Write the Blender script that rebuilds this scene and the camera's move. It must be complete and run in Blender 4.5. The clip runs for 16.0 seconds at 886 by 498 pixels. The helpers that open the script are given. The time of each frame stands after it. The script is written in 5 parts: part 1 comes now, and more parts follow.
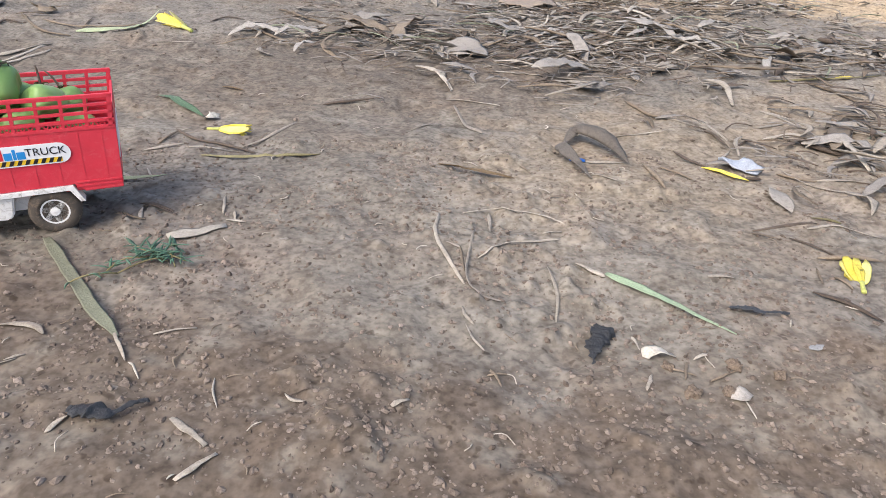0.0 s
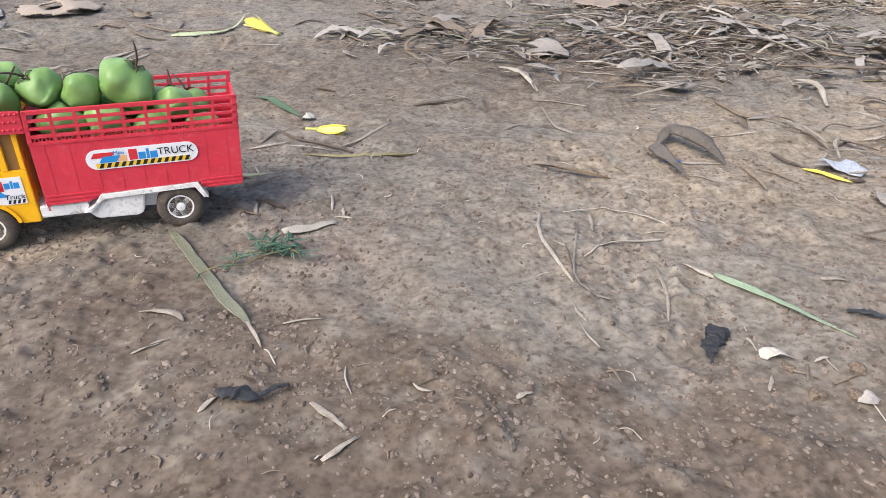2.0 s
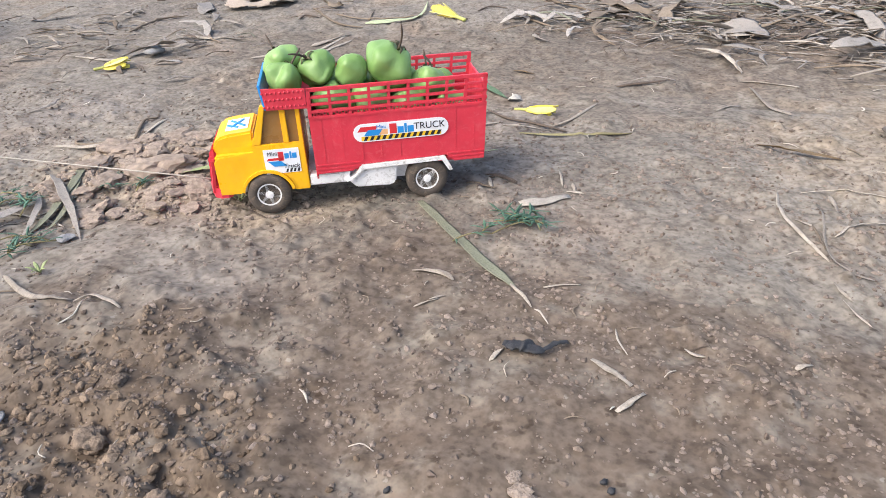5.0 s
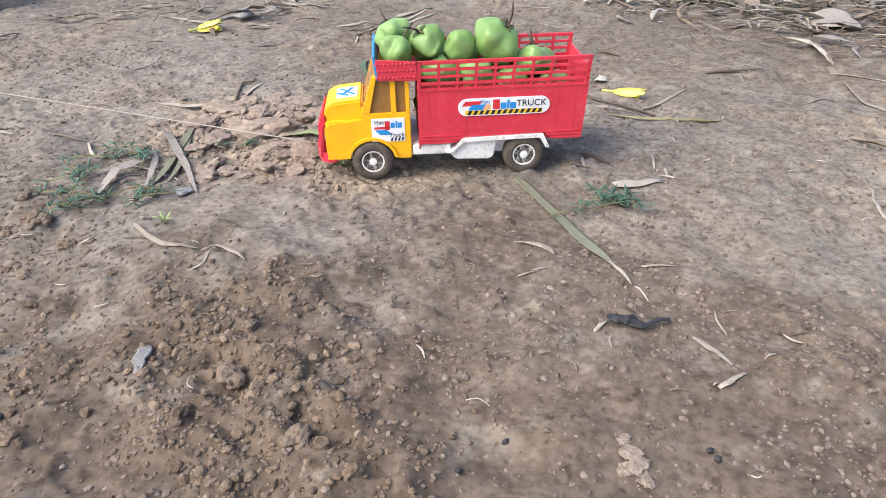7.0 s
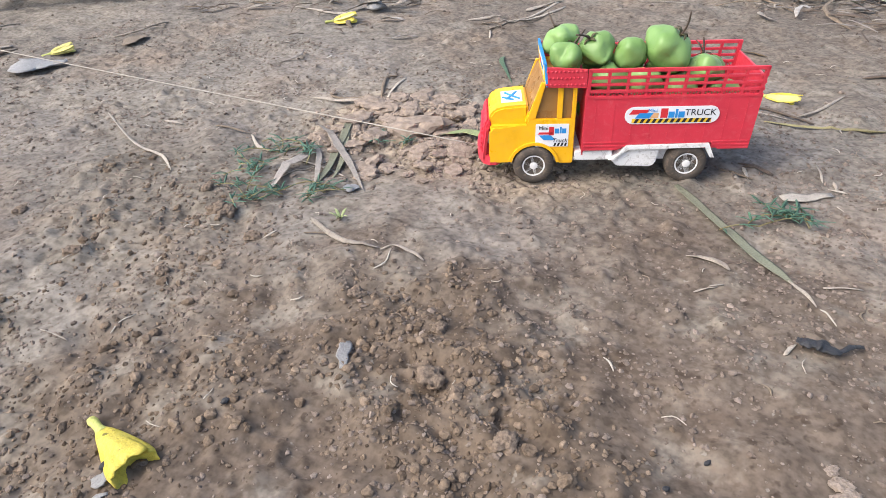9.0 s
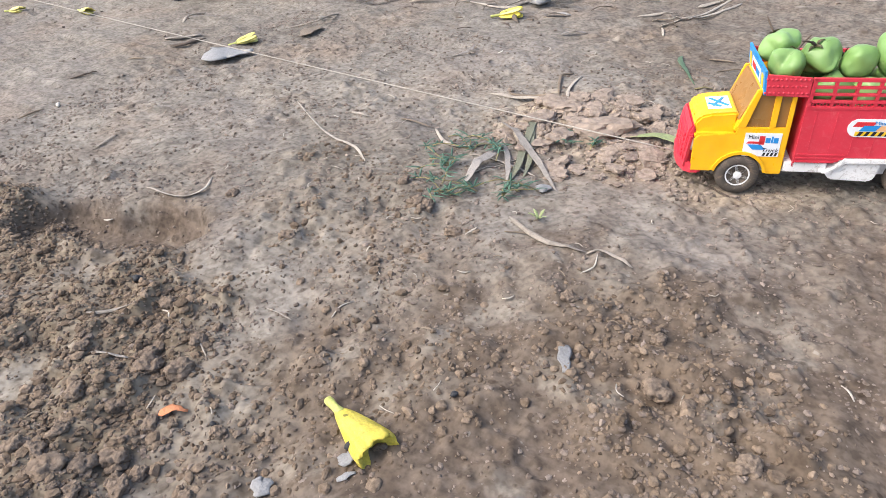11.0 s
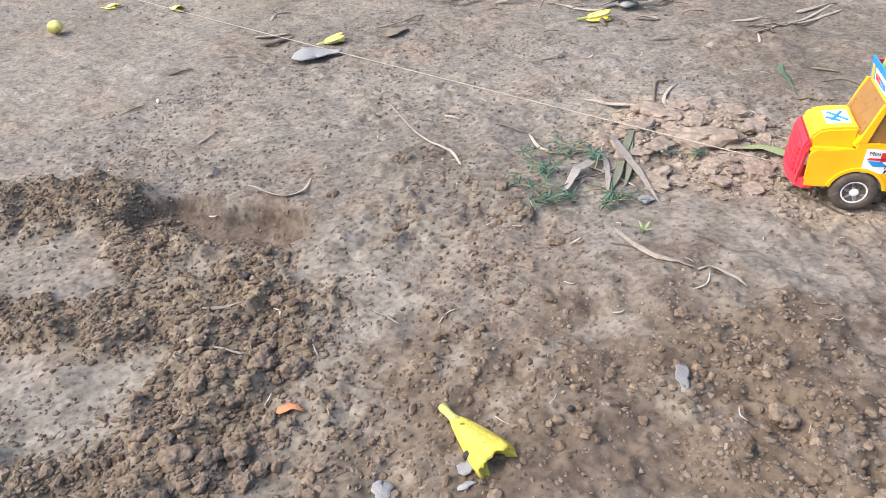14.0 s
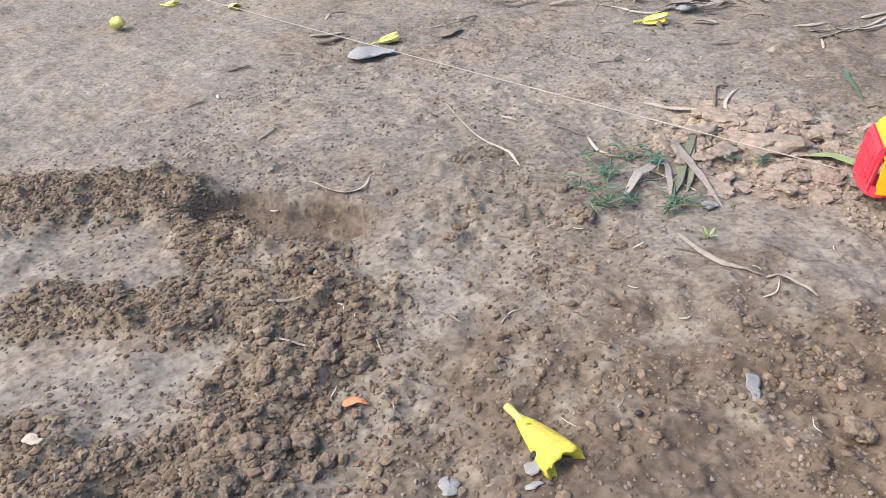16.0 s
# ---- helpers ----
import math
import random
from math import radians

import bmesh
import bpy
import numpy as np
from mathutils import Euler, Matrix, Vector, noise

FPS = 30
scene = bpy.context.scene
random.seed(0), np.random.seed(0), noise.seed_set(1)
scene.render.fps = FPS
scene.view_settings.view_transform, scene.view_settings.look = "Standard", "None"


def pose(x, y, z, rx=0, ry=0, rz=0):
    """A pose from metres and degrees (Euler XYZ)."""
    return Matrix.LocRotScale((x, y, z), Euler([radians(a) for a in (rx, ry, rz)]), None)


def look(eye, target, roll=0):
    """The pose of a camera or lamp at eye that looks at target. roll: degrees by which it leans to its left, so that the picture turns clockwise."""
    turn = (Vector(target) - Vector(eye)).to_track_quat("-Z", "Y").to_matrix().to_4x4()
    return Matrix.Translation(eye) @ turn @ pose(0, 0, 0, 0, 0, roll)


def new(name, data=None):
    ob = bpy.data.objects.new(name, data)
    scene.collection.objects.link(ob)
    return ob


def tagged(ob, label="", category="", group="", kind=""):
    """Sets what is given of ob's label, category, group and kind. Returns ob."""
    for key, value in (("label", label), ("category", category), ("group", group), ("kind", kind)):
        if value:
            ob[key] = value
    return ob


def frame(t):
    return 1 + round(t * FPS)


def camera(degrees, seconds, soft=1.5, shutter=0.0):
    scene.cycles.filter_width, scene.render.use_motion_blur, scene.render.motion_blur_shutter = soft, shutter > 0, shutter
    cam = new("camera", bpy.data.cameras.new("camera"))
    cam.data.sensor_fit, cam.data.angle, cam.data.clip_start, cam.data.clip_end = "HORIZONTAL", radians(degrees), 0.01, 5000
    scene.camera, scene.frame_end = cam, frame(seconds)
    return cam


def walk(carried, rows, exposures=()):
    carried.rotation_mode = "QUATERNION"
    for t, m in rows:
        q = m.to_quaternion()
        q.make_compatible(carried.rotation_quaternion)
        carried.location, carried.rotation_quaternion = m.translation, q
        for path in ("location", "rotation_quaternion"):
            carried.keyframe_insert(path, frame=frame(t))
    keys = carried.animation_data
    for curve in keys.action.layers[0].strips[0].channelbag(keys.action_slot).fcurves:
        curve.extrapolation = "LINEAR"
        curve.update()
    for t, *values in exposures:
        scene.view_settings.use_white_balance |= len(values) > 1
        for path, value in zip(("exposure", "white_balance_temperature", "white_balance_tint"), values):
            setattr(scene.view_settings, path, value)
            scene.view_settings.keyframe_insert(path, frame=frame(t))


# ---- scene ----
cam = camera(66.2, 16.0, soft=0.8)
PATH = [
    (0, (-0.044, 0.044, 0.222), (-0.053, 1.782, -0.769), 2.7),
    (0.5, (-0.053, 0.043, 0.222), (-0.092, 1.778, -0.771), 2.5),
    (1, (-0.061, 0.041, 0.223), (-0.137, 1.776, -0.767), 2.2),
    (1.5, (-0.07, 0.037, 0.224), (-0.177, 1.769, -0.77), 2.1),
    (2, (-0.08, 0.032, 0.224), (-0.238, 1.761, -0.769), 1.1),
    (2.5, (-0.092, 0.026, 0.224), (-0.308, 1.746, -0.775), 0.3),
    (3, (-0.107, 0.02, 0.224), (-0.392, 1.729, -0.775), -0.4),
    (3.5, (-0.121, 0.014, 0.225), (-0.47, 1.71, -0.776), -0.7),
    (4, (-0.134, 0.007, 0.225), (-0.543, 1.689, -0.778), -1.4),
    (4.5, (-0.144, 0.0, 0.224), (-0.602, 1.668, -0.781), -1.8),
    (4.7, (-0.148, -0.002, 0.224), (-0.63, 1.657, -0.784), -2.4),
    (6.8, (-0.182, -0.033, 0.234), (-0.78, 1.547, -0.836), -1.2),
    (7, (-0.185, -0.035, 0.234), (-0.789, 1.539, -0.842), -1.1),
    (7.5, (-0.196, -0.039, 0.237), (-0.825, 1.51, -0.86), -0.6),
    (8, (-0.208, -0.045, 0.242), (-0.87, 1.48, -0.87), -0.9),
    (8.5, (-0.223, -0.052, 0.248), (-0.938, 1.446, -0.868), -1.3),
    (9, (-0.242, -0.06, 0.254), (-1.031, 1.4, -0.861), -2.4),
    (9.5, (-0.262, -0.07, 0.258), (-1.141, 1.344, -0.852), -3.1),
    (10, (-0.28, -0.081, 0.261), (-1.24, 1.28, -0.847), -4.2),
    (10.2, (-0.286, -0.085, 0.262), (-1.266, 1.258, -0.85), -4.3),
    (12.3, (-0.306, -0.098, 0.271), (-1.367, 1.16, -0.865), -4.9),
    (12.5, (-0.307, -0.099, 0.271), (-1.369, 1.159, -0.864), -5.0),
    (13, (-0.313, -0.103, 0.274), (-1.389, 1.144, -0.861), -4.7),
    (13.5, (-0.323, -0.109, 0.275), (-1.431, 1.114, -0.855), -4.8),
    (14, (-0.331, -0.114, 0.276), (-1.473, 1.08, -0.85), -5.3),
    (14.5, (-0.337, -0.119, 0.277), (-1.507, 1.051, -0.846), -5.5),
    (15, (-0.34, -0.122, 0.279), (-1.53, 1.033, -0.84), -5.6),
    (15.5, (-0.343, -0.125, 0.279), (-1.547, 1.019, -0.835), -5.4),
    (16, (-0.344, -0.129, 0.278), (-1.559, 1.001, -0.839), -5.5),
]
walk(cam, [(t, look(eye, target, roll)) for t, eye, target, roll in PATH], [(0, 1.02), (2, 1.03), (4, 1.22), (8, 1.19), (9.5, 1.13), (12.5, 1.36), (16, 1.26)])

# ---------------------------------------------------------------- light
world = bpy.data.worlds.new("sky")
scene.world = world
world.use_nodes = True
_n = world.node_tree.nodes
_sky = _n.new("ShaderNodeTexSky")
_sky.sky_type = "NISHITA"
_sky.sun_disc = False
_sky.sun_elevation = radians(47.5)
_sky.sun_rotation = radians(222)
_sky.air_density, _sky.dust_density = 1.0, 4.0
_n["Background"].inputs["Strength"].default_value = 0.15
world.node_tree.links.new(_sky.outputs[0], _n["Background"].inputs["Color"])
sun = new("sun", bpy.data.lights.new("sun", "SUN"))
sun.data.energy, sun.data.angle, sun.data.color = 1.3, radians(50), (1.0, 0.96, 0.90)
sun.matrix_world = look((-1.25, -1.40, 2.05), (0, 0, 0))


# ---------------------------------------------------------------- materials
def nodes(name, rough=0.8, spec=0.3, metal=0.0):
    m = bpy.data.materials.new(name)
    m.use_nodes = True
    t = m.node_tree
    b = t.nodes["Principled BSDF"]
    b.inputs["Roughness"].default_value = rough
    b.inputs["Specular IOR Level"].default_value = spec
    b.inputs["Metallic"].default_value = metal
    return m, t, b


def tex(t, scale, detail=6.0, rough=0.6, kind="ShaderNodeTexNoise", coord="Object", distort=0.0):
    c = t.nodes.new("ShaderNodeTexCoord")
    n = t.nodes.new(kind)
    n.inputs["Scale"].default_value = scale
    if kind == "ShaderNodeTexNoise":
        n.inputs["Detail"].default_value, n.inputs["Roughness"].default_value = detail, rough
        n.inputs["Distortion"].default_value = distort
    t.links.new(c.outputs[coord], n.inputs["Vector"])
    return n.outputs[0]


def ramp(t, fac, *stops):
    r = t.nodes.new("ShaderNodeValToRGB")
    e = r.color_ramp.elements
    while len(e) < len(stops):
        e.new(0.5)
    for k, (p, c) in zip(e, stops):
        k.position = p
        k.color = (*c, 1) if len(c) == 3 else c
    t.links.new(fac, r.inputs[0])
    return r.outputs[0]


def mix(t, fac, a, b, mode="MIX"):
    n = t.nodes.new("ShaderNodeMix")
    n.data_type, n.blend_type = "RGBA", mode
    for s, v in ((n.inputs[0], fac), (n.inputs[6], a), (n.inputs[7], b)):
        if isinstance(v, (int, float)):
            s.default_value = v
        elif isinstance(v, tuple):
            s.default_value = (*v, 1)
        else:
            t.links.new(v, s)
    return n.outputs[2]


def maths(t, op, a, b=0.0):
    n = t.nodes.new("ShaderNodeMath")
    n.operation = op
    for s, v in ((n.inputs[0], a), (n.inputs[1], b)):
        if isinstance(v, (int, float)):
            s.default_value = v
        else:
            t.links.new(v, s)
    return n.outputs[0]


def bump(t, b, height, dist, strength=1.0):
    n = t.nodes.new("ShaderNodeBump")
    n.inputs["Distance"].default_value, n.inputs["Strength"].default_value = dist, strength
    t.links.new(height, n.inputs["Height"])
    t.links.new(n.outputs[0], b.inputs["Normal"])


def attr(t, name):
    n = t.nodes.new("ShaderNodeAttribute")
    n.attribute_name = name
    return n.outputs["Fac"]


def soil_material():
    """Trodden earth: grey-brown crust, tan sand stains, pale dusty scuffs, browner crumbly earth where it was dug, a
    sunlit bank painted pale tan.
    """
    m, t, b = nodes("trodden_soil", 0.92, 0.18)
    base = ramp(t, tex(t, 3.6, 3, 0.5), (0.34, (0.141, 0.126, 0.108)), (0.5, (0.175, 0.158, 0.137)), (0.66, (0.206, 0.187, 0.161)))
    tan = ramp(t, tex(t, 9.0, 4, 0.55), (0.50, (0, 0, 0)), (0.70, (1, 1, 1)))
    base = mix(t, maths(t, "MULTIPLY", tan, 0.55), base, (0.218, 0.168, 0.128))
    mauve = ramp(t, tex(t, 6.0, 4, 0.55), (0.50, (0, 0, 0)), (0.66, (1, 1, 1)))
    base = mix(t, maths(t, "MULTIPLY", mauve, 0.5), base, (0.176, 0.156, 0.143))
    base = mix(t, maths(t, "MULTIPLY", attr(t, "dug"), 0.75), base, (0.146, 0.115, 0.078))
    base = mix(t, maths(t, "MULTIPLY", attr(t, "browner"), 0.95), base, (0.098, 0.073, 0.055))
    # tan sand, and the far bank's sunlight painted in as pale tan
    base = mix(t, attr(t, "sand_and_sun"), base, (0.388, 0.304, 0.208))
    scuff = ramp(t, tex(t, 26.0, 4, 0.55), (0.54, (0, 0, 0)), (0.68, (1, 1, 1)))
    base = mix(t, maths(t, "MULTIPLY", scuff, 0.38), base, (0.274, 0.254, 0.220))
    moist = ramp(t, tex(t, 37.0, 3, 0.55), (0.30, (0.70, 0.67, 0.64)), (0.44, (1, 1, 1)))
    base = mix(t, 0.75, base, moist, "MULTIPLY")
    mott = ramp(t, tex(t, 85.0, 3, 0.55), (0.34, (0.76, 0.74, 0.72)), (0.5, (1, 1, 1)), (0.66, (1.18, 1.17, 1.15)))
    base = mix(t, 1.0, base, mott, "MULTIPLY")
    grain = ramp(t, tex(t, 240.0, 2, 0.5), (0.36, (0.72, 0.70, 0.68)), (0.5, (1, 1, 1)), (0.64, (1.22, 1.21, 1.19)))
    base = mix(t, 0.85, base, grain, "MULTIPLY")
    # dark specks paint the shade of tiny hollows into the colour
    pit_shade = ramp(t, tex(t, 140.0, 2, 0.5), (0.29, (0.42, 0.38, 0.35)), (0.37, (1, 1, 1)))
    base = mix(t, 0.75, base, pit_shade, "MULTIPLY")
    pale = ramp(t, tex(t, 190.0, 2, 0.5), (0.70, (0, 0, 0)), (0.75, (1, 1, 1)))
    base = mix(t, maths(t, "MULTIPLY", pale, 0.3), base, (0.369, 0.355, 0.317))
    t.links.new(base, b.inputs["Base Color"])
    relief = maths(t, "ADD", tex(t, 90.0, 3, 0.5), maths(t, "MULTIPLY", tex(t, 260.0, 2, 0.5), 0.35))
    bump(t, b, relief, 0.0020, 0.15)
    return m


def clod_material(name, c0, c1, scale=300.0):
    m, t, b = nodes(name, 0.95, 0.12)
    g = t.nodes.new("ShaderNodeNewGeometry")
    col = ramp(t, g.outputs["Random Per Island"], (0.0, c0), (0.93, c1), (0.99, tuple(1.2 * k for k in c1)))
    k = ramp(t, tex(t, scale, 4, 0.6), (0.3, (0.6, 0.58, 0.56)), (0.55, (1, 1, 1)), (0.75, (1.3, 1.27, 1.22)))
    col = mix(t, 1.0, col, k, "MULTIPLY")
    t.links.new(col, b.inputs["Base Color"])
    bump(t, b, tex(t, scale * 1.3, 3, 0.6), 0.0014, 0.7)
    return m


def dry_material(name, c0, c1, rough=0.75, fibre=900.0, stain=0.5, spec=0.3, spots=False):
    """Dead or fresh leaf: fine grain, blotches, each piece its own shade."""
    m, t, b = nodes(name, rough, spec)
    info = t.nodes.new("ShaderNodeObjectInfo")
    col = mix(t, tex(t, 55.0, 5, 0.65), c0, c1)
    shade = ramp(t, info.outputs["Random"], (0.0, (0.72, 0.70, 0.68)), (1.0, (1.2, 1.19, 1.16)))
    col = mix(t, 1.0, col, shade, "MULTIPLY")
    blot = ramp(t, tex(t, 130.0, 5, 0.7), (0.34, (0.45, 0.42, 0.38)), (0.5, (1, 1, 1)))
    col = mix(t, stain, col, blot, "MULTIPLY")
    if spots:
        dots = ramp(t, tex(t, 150.0, 4, 0.6), (0.64, (0, 0, 0)), (0.67, (1, 1, 1)))
        col = mix(t, maths(t, "MULTIPLY", dots, 0.85), col, (0.09, 0.085, 0.02))
    fine = ramp(t, tex(t, fibre, 3, 0.6), (0.3, (0.75, 0.75, 0.75)), (0.6, (1.1, 1.1, 1.1)))
    col = mix(t, 0.8, col, fine, "MULTIPLY")
    t.links.new(col, b.inputs["Base Color"])
    bump(t, b, tex(t, fibre * 0.6, 4, 0.6), 0.0012, 0.6)
    return m


def plastic_material(name, c, rough=0.36, dust_sheen=0.35, dust_sheen_col=(0.30, 0.22, 0.16)):
    """Thin moulded toy plastic, scuffed and dusty; the blotch colour can also paint in sheen."""
    m, t, b = nodes(name, rough, 0.45)
    col = mix(t, ramp(t, tex(t, 60.0, 5, 0.6), (0.3, (0, 0, 0)), (0.7, (1, 1, 1))), tuple(0.86 * k for k in c), c)
    scuff = ramp(t, tex(t, 150.0, 7, 0.72, distort=1.5), (0.52, (0, 0, 0)), (0.72, (1, 1, 1)))
    col = mix(t, maths(t, "MULTIPLY", scuff, dust_sheen), col, dust_sheen_col)
    t.links.new(col, b.inputs["Base Color"])
    r = ramp(t, tex(t, 90.0, 5, 0.6), (0.3, (rough - 0.1,) * 3), (0.7, (rough + 0.22,) * 3))
    t.links.new(r, b.inputs["Roughness"])
    bump(t, b, tex(t, 220.0, 4, 0.6), 0.0006, 0.4)
    return m


SOIL = soil_material()
CRUMB = clod_material("dug_crumbs", (0.112, 0.083, 0.060), (0.195, 0.150, 0.112))
GRIT = clod_material("soil_grit", (0.120, 0.094, 0.077), (0.220, 0.180, 0.152))
CRUST = clod_material("crust_lumps", (0.215, 0.172, 0.140), (0.285, 0.234, 0.193), 5.0)
CRUST_CRUMB = clod_material("crust_crumbs", (0.205, 0.164, 0.133), (0.285, 0.234, 0.193))
BROWN_CLOD = clod_material("brown_lumps", (0.165, 0.128, 0.099), (0.215, 0.170, 0.134), 5.0)
STRAW = dry_material("straw", (0.250, 0.222, 0.190), (0.40, 0.365, 0.320))
TWIG = dry_material("twig", (0.135, 0.105, 0.078), (0.24, 0.195, 0.150))
DARK = dry_material("dark_stalk", (0.055, 0.042, 0.035), (0.13, 0.10, 0.078))
PALE = dry_material("pale_leaf", (0.25, 0.232, 0.215), (0.36, 0.335, 0.310))
BROWN = dry_material("brown_leaf", (0.105, 0.085, 0.066), (0.235, 0.195, 0.155))
SHEET = dry_material("papery_leaf", (0.29, 0.24, 0.20), (0.37, 0.315, 0.265), stain=0.25)
OCHRE = dry_material("ochre_leaf", (0.070, 0.052, 0.038), (0.22, 0.150, 0.075))
HUSK = dry_material("dark_husk", (0.055, 0.047, 0.042), (0.150, 0.132, 0.117), 0.6)
OLIVE = dry_material("olive_stalk", (0.17, 0.150, 0.070), (0.27, 0.240, 0.130))
GREYGREEN = dry_material("grey_green_blade", (0.150, 0.165, 0.115), (0.235, 0.245, 0.185), stain=0.35)
PALEGREEN = dry_material("faded_green_blade", (0.27, 0.32, 0.20), (0.36, 0.40, 0.27), stain=0.25)
MINT = dry_material("mint_blade", (0.22, 0.30, 0.195), (0.31, 0.38, 0.265), stain=0.2)
GREEN = dry_material("green_leaf", (0.050, 0.105, 0.055), (0.13, 0.19, 0.115), 0.55, stain=0.3)
FRESH = dry_material("fresh_blade", (0.19, 0.24, 0.10), (0.30, 0.34, 0.18), 0.55, stain=0.2)
WEED = dry_material("weed_leaf", (0.030, 0.090, 0.055), (0.095, 0.185, 0.135), 0.5, stain=0.2)
BLACK = dry_material("withered_black", (0.012, 0.014, 0.017), (0.060, 0.063, 0.072), 0.6)
WHITE = dry_material("bleached", (0.36, 0.335, 0.295), (0.50, 0.475, 0.43), stain=0.3)
SLATE = dry_material("grey_flake", (0.185, 0.187, 0.192), (0.27, 0.272, 0.278), 0.6, stain=0.3)
BLUEWHITE = dry_material("bluish_plastic", (0.30, 0.34, 0.43), (0.42, 0.46, 0.53), 0.4, stain=0.3)
BLUE = dry_material("blue_plastic", (0.01, 0.12, 0.55), (0.02, 0.18, 0.65), 0.4, stain=0.2)
ORANGE = dry_material("orange_scrap", (0.50, 0.19, 0.09), (0.60, 0.27, 0.14), stain=0.3)
YELLOW = dry_material("petal_yellow", (0.62, 0.48, 0.02), (0.76, 0.68, 0.16), 0.5, fibre=600.0, stain=0.25, spots=True)
PALEYELLOW = dry_material("petal_faded", (0.62, 0.55, 0.12), (0.75, 0.70, 0.28), 0.55, stain=0.45)
CALYX = dry_material("flower_tube", (0.36, 0.40, 0.09), (0.50, 0.52, 0.18), 0.5, stain=0.3)


# ---------------------------------------------------------------- the lie of the ground
def lattice(ix, iy, seed):
    v = (ix.astype(np.int64) * 374761393 + iy.astype(np.int64) * 668265263 + seed * 1274126177) & 0xFFFFFFFF
    v = ((v ^ (v >> 13)) * 1103515245) & 0xFFFFFFFF
    v = ((v ^ (v >> 16)) * 747796405) & 0xFFFFFFFF
    return ((v ^ (v >> 15)) & 0xFFFF) / 32767.5 - 1.0


def smooth_noise(x, y, size, seed):
    x, y = np.asarray(x, float) / size, np.asarray(y, float) / size
    ix, iy = np.floor(x), np.floor(y)
    fx, fy = x - ix, y - iy
    fx, fy = fx * fx * (3 - 2 * fx), fy * fy * (3 - 2 * fy)
    a, b = lattice(ix, iy, seed), lattice(ix + 1, iy, seed)
    c, d = lattice(ix, iy + 1, seed), lattice(ix + 1, iy + 1, seed)
    return (a + (b - a) * fx) * (1 - fy) + (c + (d - c) * fx) * fy


def band(x, y, ax, ay, bx, by, r):
    """1 on the line from a to b, falling to 0 about r away, with an uneven edge."""
    x, y = np.asarray(x, float), np.asarray(y, float)
    ux, uy = bx - ax, by - ay
    s = np.clip(((x - ax) * ux + (y - ay) * uy) / (ux * ux + uy * uy + 1e-9), 0, 1)
    d = np.hypot(x - ax - s * ux, y - ay - s * uy)
    d = d + 0.35 * r * smooth_noise(x, y, 0.035, 5) + 0.18 * r * smooth_noise(x, y, 0.012, 6)
    k = np.clip(1.5 - d / r, 0, 1)
    return k * k * (3 - 2 * k)


def dug(x, y):
    """How far the earth is broken up: 0 trodden, 1 loose crumbs."""
    k = band(x, y, -1.02, -0.03, -0.93, 0.035, 0.045)
    for b in ((-0.90, 0.075, -0.79, 0.055, 0.032, 1), (-0.82, -0.075, -0.73, -0.015, 0.026, 1), (-0.73, -0.015, -0.70, 0.075, 0.04, 1),
              (-0.66, 0.06, -0.60, -0.05, 0.048, 1), (-0.70, -0.15, -0.58, -0.07, 0.035, 1), (-0.58, 0.0, -0.47, 0.10, 0.05, 0.48),
              (-0.40, 0.18, -0.30, 0.12, 0.05, 0.60), (-0.64, 0.20, -0.54, 0.15, 0.05, 0.26), (-0.70, 0.28, -0.60, 0.22, 0.04, 0.26), (-0.60, 0.24, -0.53, 0.17, 0.05, 0.15), (-0.83, 0.062, -0.74, 0.092, 0.024, 0.5)):
        k = np.maximum(k, b[5] * band(x, y, *b[:5]))
    return k


def sand_and_sun(x, y):
    k = 0.45 * band(x, y, -0.58, 0.45, -0.42, 0.43, 0.06)
    # sunlight on the far right bank, put into the soil colour
    k = np.maximum(k, 0.9 * band(x, y, 0.70, 1.50, 1.10, 1.35, 0.16))
    k = np.maximum(k, 0.45 * band(x, y, 0.25, 1.45, 0.55, 1.55, 0.14))
    return np.maximum(k, 0.25 * band(x, y, 0.10, 0.60, 0.50, 0.75, 0.13))


def browner(x, y):
    """Darker, browner earth: along the near side of the path, in the trench and in two more patches."""
    k = 0.85 * band(x, y, -0.40, 0.10, 0.38, 0.21, 0.15)
    k = np.maximum(k, 0.8 * band(x, y, -0.84, 0.088, -0.735, 0.125, 0.035))
    k = np.maximum(k, 0.5 * band(x, y, -0.50, 0.78, 0.0, 0.86, 0.17))
    return np.maximum(k, 0.75 * band(x, y, -0.27, 0.28, -0.12, 0.25, 0.09))


TRUCK_X, TRUCK_Y, TRUCK_TURN = -0.3107, 0.4533, -155.05


